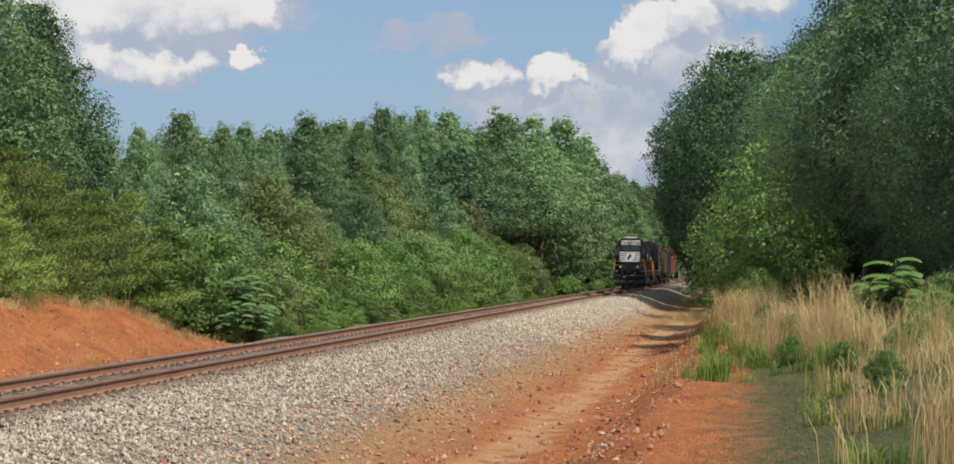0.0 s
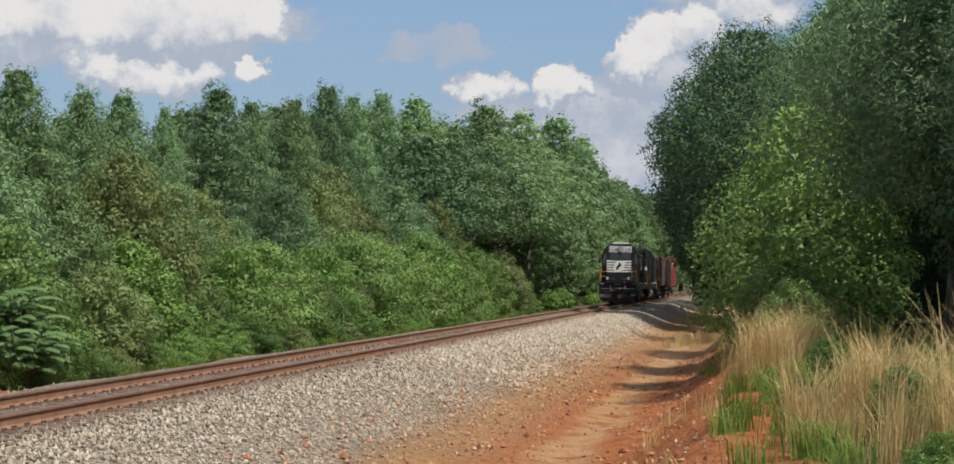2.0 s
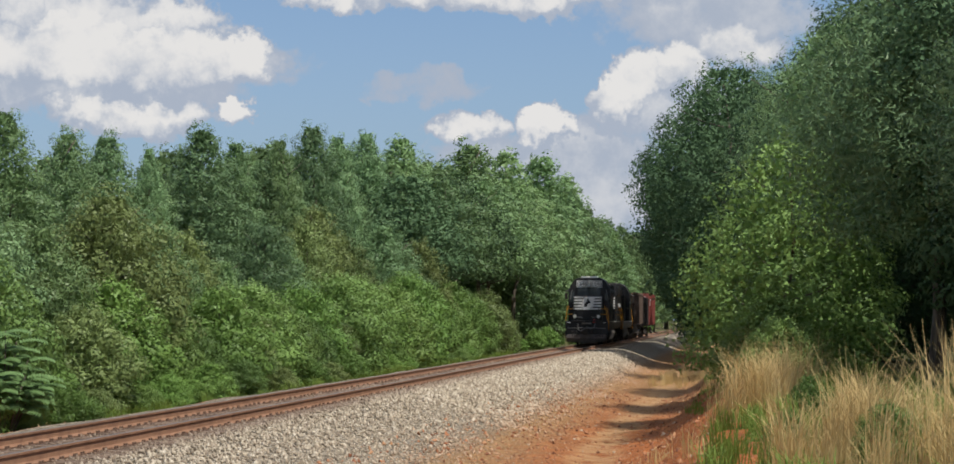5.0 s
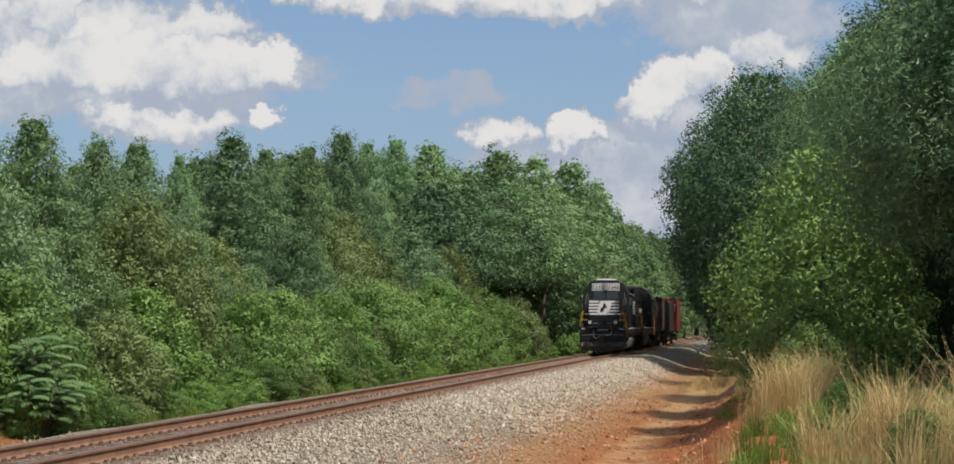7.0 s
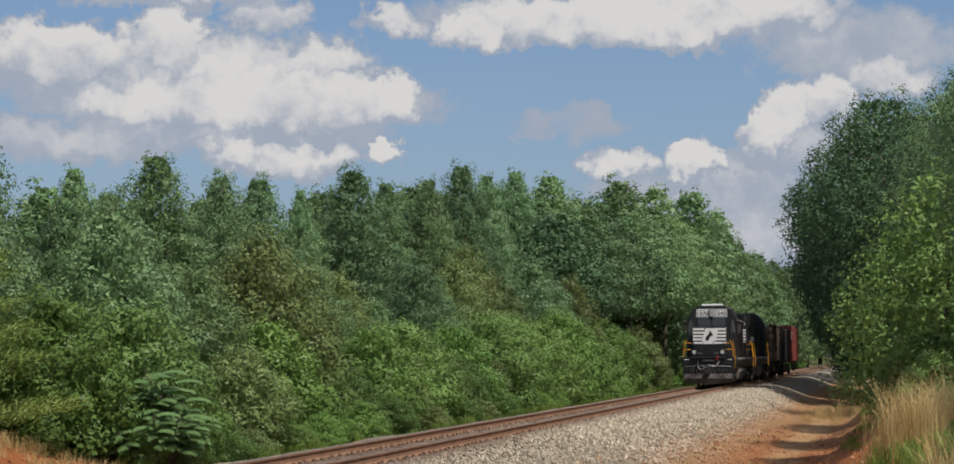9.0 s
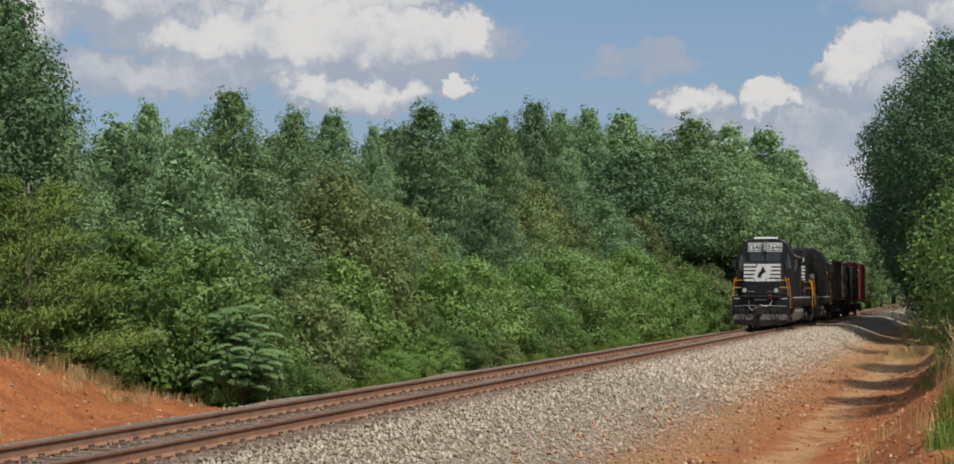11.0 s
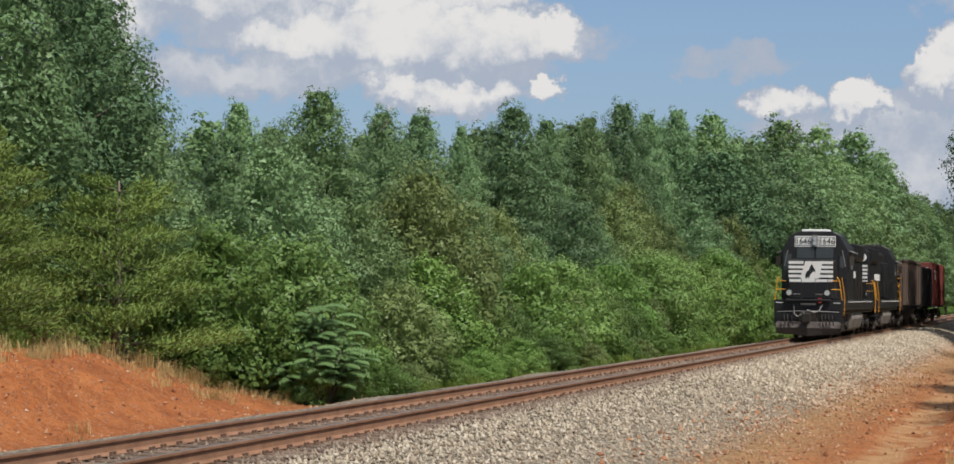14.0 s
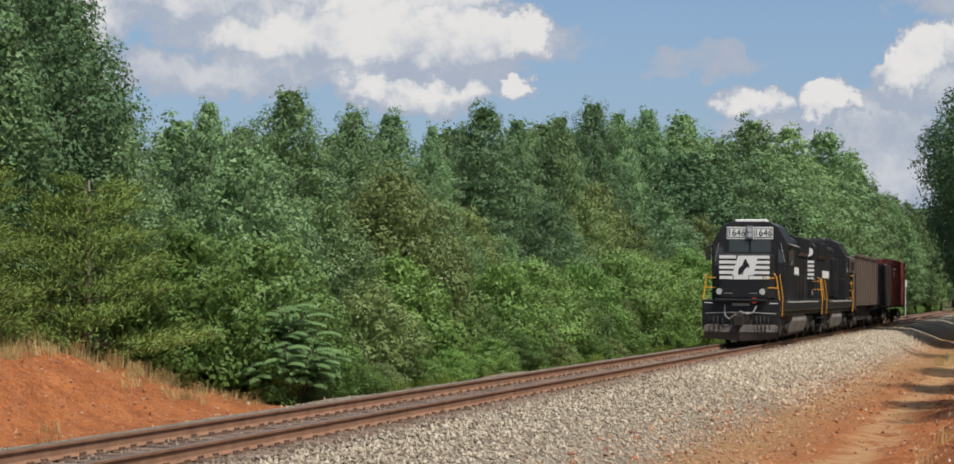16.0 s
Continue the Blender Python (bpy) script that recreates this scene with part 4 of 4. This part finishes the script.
def make_locomotive(lead=True):
    """Four-axle road switcher; front at y = 0, body running to +y, rail tops at z = 0."""
    L = 16.8 if lead else 15.8
    t = tagged(empty("locomotive"), "black diesel locomotive with white nose stripes and yellow handrails" if lead
               else "trailing black diesel locomotive with white end stripes, coupled behind the leader", "locomotive", "locomotives of the train")
    part("underframe", boxes(((-1.5, 0.25, 1.22), (1.5, L - 0.25, 1.62)), ((-1.35, 0.9, 1.05), (1.35, L - 0.9, 1.24)), bevel=0.02), BLACK, t)
    # pilot with snow plow
    for y0, sg in ((0.0, 1), (L, -1)):
        part("pilot", prism([(-1.5, 1.62), (1.5, 1.62), (1.5, 0.62), (1.28, 0.42), (-1.28, 0.42), (-1.5, 0.62)], "y", min(y0 + sg * 0.22, y0 + sg * 0.3), max(y0 + sg * 0.22, y0 + sg * 0.3), 0.01), BLACK, t)
        bm = bmesh.new()
        rows = []
        for zz, out in ((0.72, 0.02), (0.45, -0.10), (0.12, 0.02)):
            rows.append([bm.verts.new((xx, y0 + sg * (out + 0.17 * abs(xx) - 0.02), zz + 0.07 * abs(xx) * (zz < 0.2))) for xx in (-1.42, -0.95, -0.45, 0.0, 0.45, 0.95, 1.42)])
        for a, b in zip(rows, rows[1:]):
            for i in range(6):
                bm.faces.new((a[i], a[i + 1], b[i + 1], b[i]))
        bmesh.ops.solidify(bm, geom=list(bm.faces), thickness=0.03)
        part("snow_plow", bm, PLOW, t, "worn grey and rust snow plow")
        part("coupler", boxes(((-0.14, min(y0, y0 - sg * 0.5), 0.74), (0.14, max(y0 + sg * 0.25, y0 - sg * 0.5), 1.0)), ((-0.2, min(y0 - sg * 0.28, y0 - sg * 0.55), 0.68), (0.17, max(y0 - sg * 0.28, y0 - sg * 0.55), 1.06)), bevel=0.03), FRAME, t)
        hose = [(-0.62, y0 + sg * 0.18, 1.42), (-0.58, y0 - sg * 0.02, 1.05), (-0.42, y0 - sg * 0.06, 0.92), (-0.2, y0 - sg * 0.1, 1.05), (0.02, y0 - sg * 0.12, 1.2), (0.3, y0 - sg * 0.1, 1.1), (0.5, y0 - sg * 0.06, 1.15), (0.62, y0 + sg * 0.16, 1.42)]
        part("cable", rod(hose, 0.032, 6), STEEL, t, "sagging grey jumper cable")
        part("uncoupling_lever", rod([(-1.35, y0 + sg * 0.1, 1.12), (-0.3, y0 + sg * 0.06, 1.16), (0.0, y0 - sg * 0.1, 1.1), (0.3, y0 + sg * 0.06, 1.16), (1.35, y0 + sg * 0.1, 1.12)], 0.018, 5), STEEL, t)
        part("drawbar_pocket", boxes(((-0.42, min(y0 + sg * 0.1, y0 + sg * 0.28), 0.62), (0.42, max(y0 + sg * 0.1, y0 + sg * 0.28), 1.18)), bevel=0.04), FRAME, t)
        part("anticlimber", boxes(((-1.0, min(y0 + sg * 0.02, y0 + sg * 0.3), 1.56), (1.0, max(y0 + sg * 0.02, y0 + sg * 0.3), 1.66)), bevel=0.02), BLACK, t)
        part("grab_plate", boxes(((-0.34, min(y0 + sg * 0.14, y0 + sg * 0.22), 1.4), (0.34, max(y0 + sg * 0.14, y0 + sg * 0.22), 1.5)), bevel=0.01), STEEL, t)
        for xx in (-1.05, -0.9, -0.72, 0.6, 0.75, 0.9, 1.05):
            part("air_hose", rod([(xx, y0 + sg * 0.2, 1.0), (xx + 0.03, y0 - sg * 0.05, 0.85), (xx + 0.1, y0 - sg * 0.1, 0.55)], 0.026, 6), FRAME, t)
        for s in (-1, 1):
            for zz in (0.5, 0.82, 1.14):
                part("step", boxes(((min(s * 1.08, s * 1.52), min(y0 + sg * 0.3, y0 + sg * 0.75), zz), (max(s * 1.08, s * 1.52), max(y0 + sg * 0.3, y0 + sg * 0.75), zz + 0.045))), FRAME, t)
            handrail(t, [(s * 1.46, y0 + sg * 0.26, 1.02), (s * 1.48, y0 + sg * 0.24, 1.6), (s * 1.36, y0 + sg * 0.2, 2.45), (s * 1.24, y0 + sg * 0.2, 2.6)])
            handrail(t, [(s * 1.50, y0 + sg * 0.80, 1.0), (s * 1.53, y0 + sg * 0.80, 1.7), (s * 1.42, y0 + sg * 0.66, 2.55)])
            handrail(t, [(s * 1.36, y0 + sg * 0.24, 2.42), (s * 0.98, y0 + sg * 0.2, 2.42)])
            handrail(t, [(s * 0.85, y0 + sg * 0.2, 2.55), (s * 0.85, y0 + sg * 0.2, 1.6)], BLACK, 0.02, "black end rail")
            handrail(t, [(s * 0.95, y0 + sg * 0.16, 1.64), (s * 0.95, y0 + sg * 0.16, 2.5), (s * 0.3, y0 + sg * 0.16, 2.5), (s * 0.3, y0 + sg * 0.16, 1.64)], BLACK, 0.02, "black end rail")
            part("grab_iron", rod([(s * 0.62, y0 + sg * 0.12, 1.86), (s * 0.62, y0 + sg * 0.08, 1.86), (s * 0.34, y0 + sg * 0.08, 1.86), (s * 0.34, y0 + sg * 0.12, 1.86)], 0.014, 5), STEEL, t)
            part("grab_iron", rod([(s * 1.12, y0 + sg * 0.16, 1.5), (s * 1.12, y0 + sg * 0.1, 1.5), (s * 1.4, y0 + sg * 0.1, 1.5), (s * 1.4, y0 + sg * 0.16, 1.5)], 0.014, 5), WHITE, t)
            part("step_edge", boxes(((min(s * 1.08, s * 1.42), min(y0 + sg * 0.27, y0 + sg * 0.31), 1.12), (max(s * 1.08, s * 1.42), max(y0 + sg * 0.27, y0 + sg * 0.31), 1.19)), bevel=0.004), WHITE, t, "white edge of the top step")
            handrail(t, [(s * 1.0, y0 + sg * 0.22, 2.06), (s * 1.4, y0 + sg * 0.22, 2.06)])
            part("ditch_light", disc((s * 0.83, y0 + sg * 0.16, 1.92), (0, 1, 0), 0.115, 0.16, 16), LENS, t, "round clear ditch light")
            part("light_rim", disc((s * 0.83, y0 + sg * 0.19, 1.92), (0, 1, 0), 0.145, 0.14, 16), BLACK, t)
    part("red_flag_lamp", disc((0.52, 0.1, 1.6), (0, 1, 0), 0.11, 0.12, 12), RED, t, "dull red round valve cover")
    make_truck(t, 3.4, 2, 2.7), make_truck(t, L - 3.4, 2, 2.7)
    # fuel tank and air tanks between the trucks
    part("fuel_tank", prism([(-1.3, 1.05), (1.3, 1.05), (1.38, 0.8), (1.22, 0.36), (0.9, 0.22), (-0.9, 0.22), (-1.22, 0.36), (-1.38, 0.8)], "y", L / 2 - 2.5, L / 2 + 2.5, 0.03), DUSTY, t, "dusty grey fuel tank")
    for s in (-1, 1):
        part("air_tank", disc((s * 1.15, L / 2, 1.18), (0, 1, 0), 0.2, 3.0, 14), FRAME, t)
        part("sill_step", boxes(*[((min(s * 1.5, s * 1.53), 2.8 + 0.62 * k, 1.52), (max(s * 1.5, s * 1.515), 2.98 + 0.62 * k, 1.58)) for k in range(19)]), WHITE, t, "row of pale marks along the walkway edge")
        for k in range(8):
            yy = 5.6 + k * 1.35
            part("stanchion", rod([(s * 1.49, yy, 1.6), (s * 1.49, yy, 2.6)], 0.016, 5), BLACK, t)
        handrail(t, [(s * 1.49, 5.4, 2.6), (s * 1.49, L - 1.0, 2.6)], BLACK, 0.018, "black side rail")
    f = 1 if lead else -1

    def yy(v):                                     # the trailing unit runs long hood first
        return v if lead else L - v

    def span(a, b):
        return min(yy(a), yy(b)), max(yy(a), yy(b))
    # short nose
    a, b = span(1.05, 2.7)
    part("nose", boxes(((-1.0, a, 1.62), (1.0, b, 3.34)), bevel=0.09), BLACK, t)
    # cab
    a, b = span(2.6, 4.95)
    part("cab", prism([(-1.5, 1.62), (1.5, 1.62), (1.5, 3.74), (1.12, 4.39), (0.78, 4.56), (-0.78, 4.56), (-1.12, 4.39), (-1.5, 3.74)], "y", a, b, 0.03), BLACK, t)
    part("cab_roof_vent", boxes(((-0.62, min(yy(2.75), yy(3.6)), 4.54), (0.62, max(yy(2.75), yy(3.6)), 4.65)), bevel=0.03), WHITE if lead else BLACK, t, "pale roof hatch on the cab" if lead else "")
    yf = yy(2.6)
    e = 0.012 * f

    def face(name, x0, x1, z0, z1, mat, depth=1.0, label="", y=None):
        yb = yf if y is None else y
        lo, hi = sorted((yb - e * depth, yb + 0.06 * f))
        return part(name, boxes(((x0, lo, z0), (x1, hi, z1)), bevel=0.004), mat, t, label)
    board = face("number_panel", -0.92, 0.92, 3.90, 4.36, WHITE, 1.0, "white panel carrying the unit number and headlight")
    face("windshield", -0.82, -0.04, 3.40, 3.86, GLASS, 1.0, "dark windshield pane")
    face("windshield", 0.04, 0.82, 3.40, 3.86, GLASS, 1.0, "dark windshield pane")
    for s in (-1, 1):
        lo, hi = sorted((s * 1.06, s * 1.4))
        face("front_door" if s > 0 else "front_window", lo, hi, 2.5 if s > 0 else 2.9, 3.6, GLASS if s < 0 else BLACK, 1.6)
        lo, hi = sorted((s * 1.12, s * 1.34))
        face("door_window", lo, hi, 3.0, 3.5, GLASS, 2.4)
        part("window_frame", rod([(s * 1.38, yf - e * 2, 3.05), (s * 1.22, yf - e * 3, 3.75)], 0.02, 5), STEEL, t)
        lo, hi = sorted((s * 1.49, s * 1.515))
        a, b = span(3.05, 3.65)
        part("side_window", boxes(((lo, a, 2.95), (hi, b, 3.6)), bevel=0.006), GLASS, t, "cab side window")
        a, b = span(3.8, 4.4)
        part("side_window", boxes(((lo, a, 2.95), (hi, b, 3.6)), bevel=0.006), STEEL, t, "pale sliding cab window")
        lo, hi = sorted((s * 1.49, s * 1.72))
        a, b = span(2.9, 4.5)
        part("sun_visor", prism([(s * 1.47, 3.72), (s * 1.78, 3.62), (s * 1.78, 3.65), (s * 1.47, 3.76)], "y", a, b), STEEL, t)
        part("mirror", boxes(((min(s * 1.55, s * 1.75), yf - 0.02, 3.1), (max(s * 1.55, s * 1.75), yf + 0.02, 3.5))), FRAME, t)
    hl = face("headlight_housing", -0.13, 0.13, 3.91, 4.40, STEEL, 6.0, "headlight housing with two stacked lamps")
    for zz in (4.05, 4.25):
        part("headlight", disc((0, yf - e * 7, zz), (0, 1, 0), 0.085, 0.05, 14), LENS, hl)
    digits = text_mesh("1646", 0.36)
    digits.materials.append(BLACK)
    if lead:
        for s in (-1, 1):
            frame_ = part("number_frame", boxes(((s * 0.53 - 0.36, yf - 0.020, 3.95), (s * 0.53 + 0.36, yf - 0.014, 4.31)), bevel=0.002), BLACK, board)
            part("number_plate", boxes(((s * 0.53 - 0.335, yf - 0.024, 3.975), (s * 0.53 + 0.335, yf - 0.018, 4.285)), bevel=0.002), WHITE, board)
            d = part("number", digits, BLACK, board, "black unit number 1646")
            d.matrix_basis = pose(s * 0.53, yf - 0.03, 4.13, 90, 0, 0)
        # nose stripes and the dark emblem in the middle
        yn = 1.05
        for k in range(5):
            z0 = 2.38 + k * 0.19
            for s in (-1, 1):
                lo, hi = sorted((s * 0.98, s * (0.24 + 0.02 * k)))
                part("nose_stripe", boxes(((lo, yn - 0.012, z0), (hi, yn + 0.03, z0 + 0.115))), WHITE, t, "white horizontal nose stripe")
        part("nose_panel", prism([(-0.52, 2.37), (0.34, 2.37), (0.52, 3.25), (-0.24, 3.25)], "y", yn - 0.016, yn + 0.03), WHITE, t, "white slanted nose panel")
        part("emblem", prism([(-0.22, 2.52), (-0.12, 2.58), (-0.08, 2.52), (0.0, 2.72), (0.14, 2.84), (0.2, 2.77), (0.2, 2.90), (0.12, 3.00), (0.06, 3.14), (-0.02, 3.06), (-0.06, 2.92), (-0.2, 2.78), (-0.24, 2.66)], "y", yn - 0.022, yn + 0.02), BLACK, t, "plain dark emblem shape")
    else:
        for k in range(5):
            part("end_stripe", boxes(((-0.85, -0.012 + 1.5, 2.5 + 0.19 * k), (0.85, 1.53, 2.61 + 0.19 * k))), WHITE, t, "white horizontal end stripe")
        for s in (-1, 1):
            part("number_board", disc((s * 0.6, 1.48, 3.75), (0, 1, 0), 0.2, 0.08, 16), WHITE, t, "round white number board")
    # long hood with doors, radiators and fans
    a, b = span(4.9, L - 1.5)
    part("long_hood", prism([(-0.92, 1.62), (0.92, 1.62), (0.92, 4.0), (0.74, 4.18), (-0.74, 4.18), (-0.92, 4.0)], "y", a, b, 0.03), BLACK, t)
    for s in (-1, 1):
        for k in range(10):
            a, b = span(5.6 + k * 0.82, 5.6 + k * 0.82 + 0.74)
            lo, hi = sorted((s * 0.915, s * 0.945))
            part("hood_door", boxes(((lo, a, 1.75), (hi, b, 3.35)), bevel=0.008), BLACK, t)
        a, b = span(5.2, 7.2)
        lo, hi = sorted((s * 0.9, s * 1.16))
        part("blower_housing", boxes(((lo, a, 1.7), (hi, b, 3.6)), bevel=0.05), BLACK, t)
        a, b = span(L - 5.7, L - 2.1)
        lo, hi = sorted((s * 0.9, s * 1.25))
        part("radiator", prism([(s * 0.7, 3.45), (s * 0.94, 3.45), (s * 1.06, 3.6), (s * 1.06, 4.2), (s * 0.7, 4.25)], "y", a, b, 0.02), BLACK, t)
        part("lettering_bar", boxes(((min(s * 0.94, s * 0.955), min(yy(8.2), yy(11.4)), 2.62), (max(s * 0.94, s * 0.955), max(yy(8.2), yy(11.4)), 2.95))), WHITE, t, "white lettering along the hood")
    for k in range(3):
        part("roof_fan", disc((0, yy(L - 5.4 + 1.3 * k), 4.22), (0, 0, 1), 0.55, 0.16, 18), BLACK, t)
    part("exhaust_stack", boxes(((-0.25, min(yy(9.2), yy(9.9)), 4.15), (0.25, max(yy(9.2), yy(9.9)), 4.45)), bevel=0.03), FRAME, t)
    part("horn", rod([(0.3, yy(4.2), 4.5), (0.3, yy(4.2), 4.66), (0.3, yy(3.8), 4.68)], 0.05, 8), STEEL, t)
    return t


def make_car(kind):
    """Freight cars; near end at y = 0."""
    L = {"hopper": 15.0, "gondola": 11.5, "box": 15.0}[kind]
    top = {"hopper": 3.95, "gondola": 3.75, "box": 4.2}[kind]
    mat = {"hopper": HOPPER, "gondola": CARBLACK, "box": OXIDE}[kind]
    lab = {"hopper": "dusty brown steel hopper car with slanted ends", "gondola": "dark open-top freight car with ribbed sides", "box": "oxide red freight car with faded white marks"}[kind]
    t = tagged(empty("freight_car"), lab, "freight car", "freight cars of the train")
    part("sill", boxes(((-0.25, 0.0, 0.85), (0.25, L, 1.15)), ((-1.45, 0.3, 1.05), (1.45, 1.5, 1.2)), ((-1.45, L - 1.5, 1.05), (1.45, L - 0.3, 1.2)), bevel=0.02), FRAME, t)
    if kind == "hopper":
        side = [(0.4, top), (L - 0.4, top), (L - 0.4, 3.3), (L - 2.2, 1.25), (2.2, 1.25), (0.4, 3.3)]
        for s in (-1, 1):
            lo, hi = sorted((s * 1.46, s * 1.52))
            part("side_sheet", prism([(0.4, top), (L - 0.4, top), (L - 0.4, 1.3), (0.4, 1.3)] if s > 0 else side, "x", lo, hi), mat, t)
            part("top_chord", boxes(((min(s * 1.44, s * 1.6), 0.35, top - 0.14), (max(s * 1.44, s * 1.6), L - 0.35, top + 0.02)), bevel=0.02), mat, t)
            for k in range(9):
                yk = 0.7 + k * (L - 1.4) / 8
                part("rib", boxes(((min(s * 1.5, s * 1.6), yk - 0.06, 1.35), (max(s * 1.5, s * 1.6), yk + 0.06, top - 0.1)), bevel=0.01), mat, t)
        part("slope_sheet", prism([(0.4, top - 0.1), (0.4, 3.0), (2.6, 1.3), (2.75, 1.35), (0.55, 3.1), (0.55, top - 0.1)], "x", -1.46, 1.46), mat, t)
        part("slope_sheet", prism([(L - 0.4, top - 0.1), (L - 0.4, 3.0), (L - 2.6, 1.3), (L - 2.75, 1.35), (L - 0.55, 3.1), (L - 0.55, top - 0.1)], "x", -1.46, 1.46), mat, t)
        part("end_post", boxes(*[((x0, 0.35, 1.2), (x0 + 0.12, 0.5, 3.4)) for x0 in (-1.4, -0.5, 0.4, 1.3)]), mat, t)
        part("hopper_bay", prism([(3.0, 1.4), (L - 3.0, 1.4), (L - 4.5, 0.5), (4.5, 0.5)], "x", -1.2, 1.2), FRAME, t)
    else:
        part("body", boxes(((-1.48, 0.35, 1.15), (1.48, L - 0.35, top)), bevel=0.03), mat, t)
        for s in (-1, 1):
            for k in range(12):
                yk = 0.6 + k * (L - 1.2) / 11
                part("rib", boxes(((min(s * 1.47, s * 1.57), yk - 0.06, 1.2), (max(s * 1.47, s * 1.57), yk + 0.06, top - 0.05)), bevel=0.01), mat, t)
        for k in range(4):
            part("end_rib", boxes(((-1.4, 0.28, 1.6 + k * 0.6), (1.4, 0.38, 1.72 + k * 0.6)), bevel=0.02), mat, t)
        if kind == "box":
            for s in (-1, 1):
                part("faded_mark", boxes(((min(s * 0.5, s * 1.2), 0.27, 3.7), (max(s * 0.5, s * 1.2), 0.31, 3.85)), ((min(s * 0.6, s * 0.8), 0.27, 3.1), (max(s * 0.6, s * 0.8), 0.31, 3.5))), WHITE, t, "faded white marks")
                part("side_mark", boxes(((min(s * 1.57, s * 1.59), 1.2, 3.5), (max(s * 1.57, s * 1.59), 3.4, 3.62)), ((min(s * 1.57, s * 1.59), 1.6, 3.0), (max(s * 1.57, s * 1.59), 2.2, 3.4))), WHITE, t, "faded white marks")
    for x0 in (-1.35, 1.1):
        part("ladder", boxes(*[((x0, 0.24, 1.3 + 0.38 * k), (x0 + 0.26, 0.28, 1.335 + 0.38 * k)) for k in range(6)]), YELLOW if kind == "hopper" else FRAME, t)
    part("brake_wheel", disc((-0.5, 0.2, 2.6), (0, 1, 0), 0.26, 0.04, 16), FRAME, t)
    part("coupler", boxes(((-0.15, -0.4, 0.75), (0.15, 0.3, 1.0)), bevel=0.03), FRAME, t)
    make_truck(t, 2.0, 2, 1.75, 0.46), make_truck(t, L - 2.0, 2, 1.75, 0.46)
    return t, L


TRAIN = []                                         # (thing, metres behind the leader's front)
at = 0.0
for lead in (True, False):
    unit = make_locomotive(lead)
    for m in {o.data for o in unit.children_recursive}:
        m.transform(Matrix.Diagonal((0.95, 1.0, 1.0, 1.0)))
    for o in unit.children_recursive:
        o.location.x *= 0.95
    TRAIN.append((unit, at))
    at += 17.3 if lead else 16.3
for kind in ("hopper", "gondola", "box"):
    c, ln = make_car(kind)
    TRAIN.append((c, at))
    at += ln + 0.8

# ---------------------------------------------------------------- small things beside the track


def make_marker(x, y, h, mat, top, label):
    p = tagged(empty("marker_post", x, y, ground_z(x, y)), label, "marker post")
    part("post", boxes(((-0.05, -0.03, -0.1), (0.05, 0.03, h)), bevel=0.008), mat, p)
    part("plate", boxes(((-0.16, -0.05, h - 0.7), (0.16, -0.03, h)), bevel=0.008), top, p)


make_marker(-5.6, 169, 1.1, ORANGE, ORANGE, "short orange marker post beside the track")
make_marker(-3.3, 240, 4.0, GREYP, WHITE, "tall pale marker post with a white plate beside the track")


# ---------------------------------------------------------------- movement
SPEED, FRONT_END = 5.9, 77.1                      # metres a second; where the leader's front stands at the end


def motions():
    for thing, back in TRAIN:
        walk(thing, [(t, pose(0, FRONT_END + SPEED * (16.0 - t) + back, 0)) for t in (0.0, 4.0, 8.0, 12.0, 16.0)])
    for ws, (x, y, z), r in WHEELS[:16]:
        turn = math.degrees(SPEED / r)
        walk(ws, [(0.125 * k, pose(x, y, z, turn * 0.125 * k, 0, 0)) for k in range(129)])


motions()
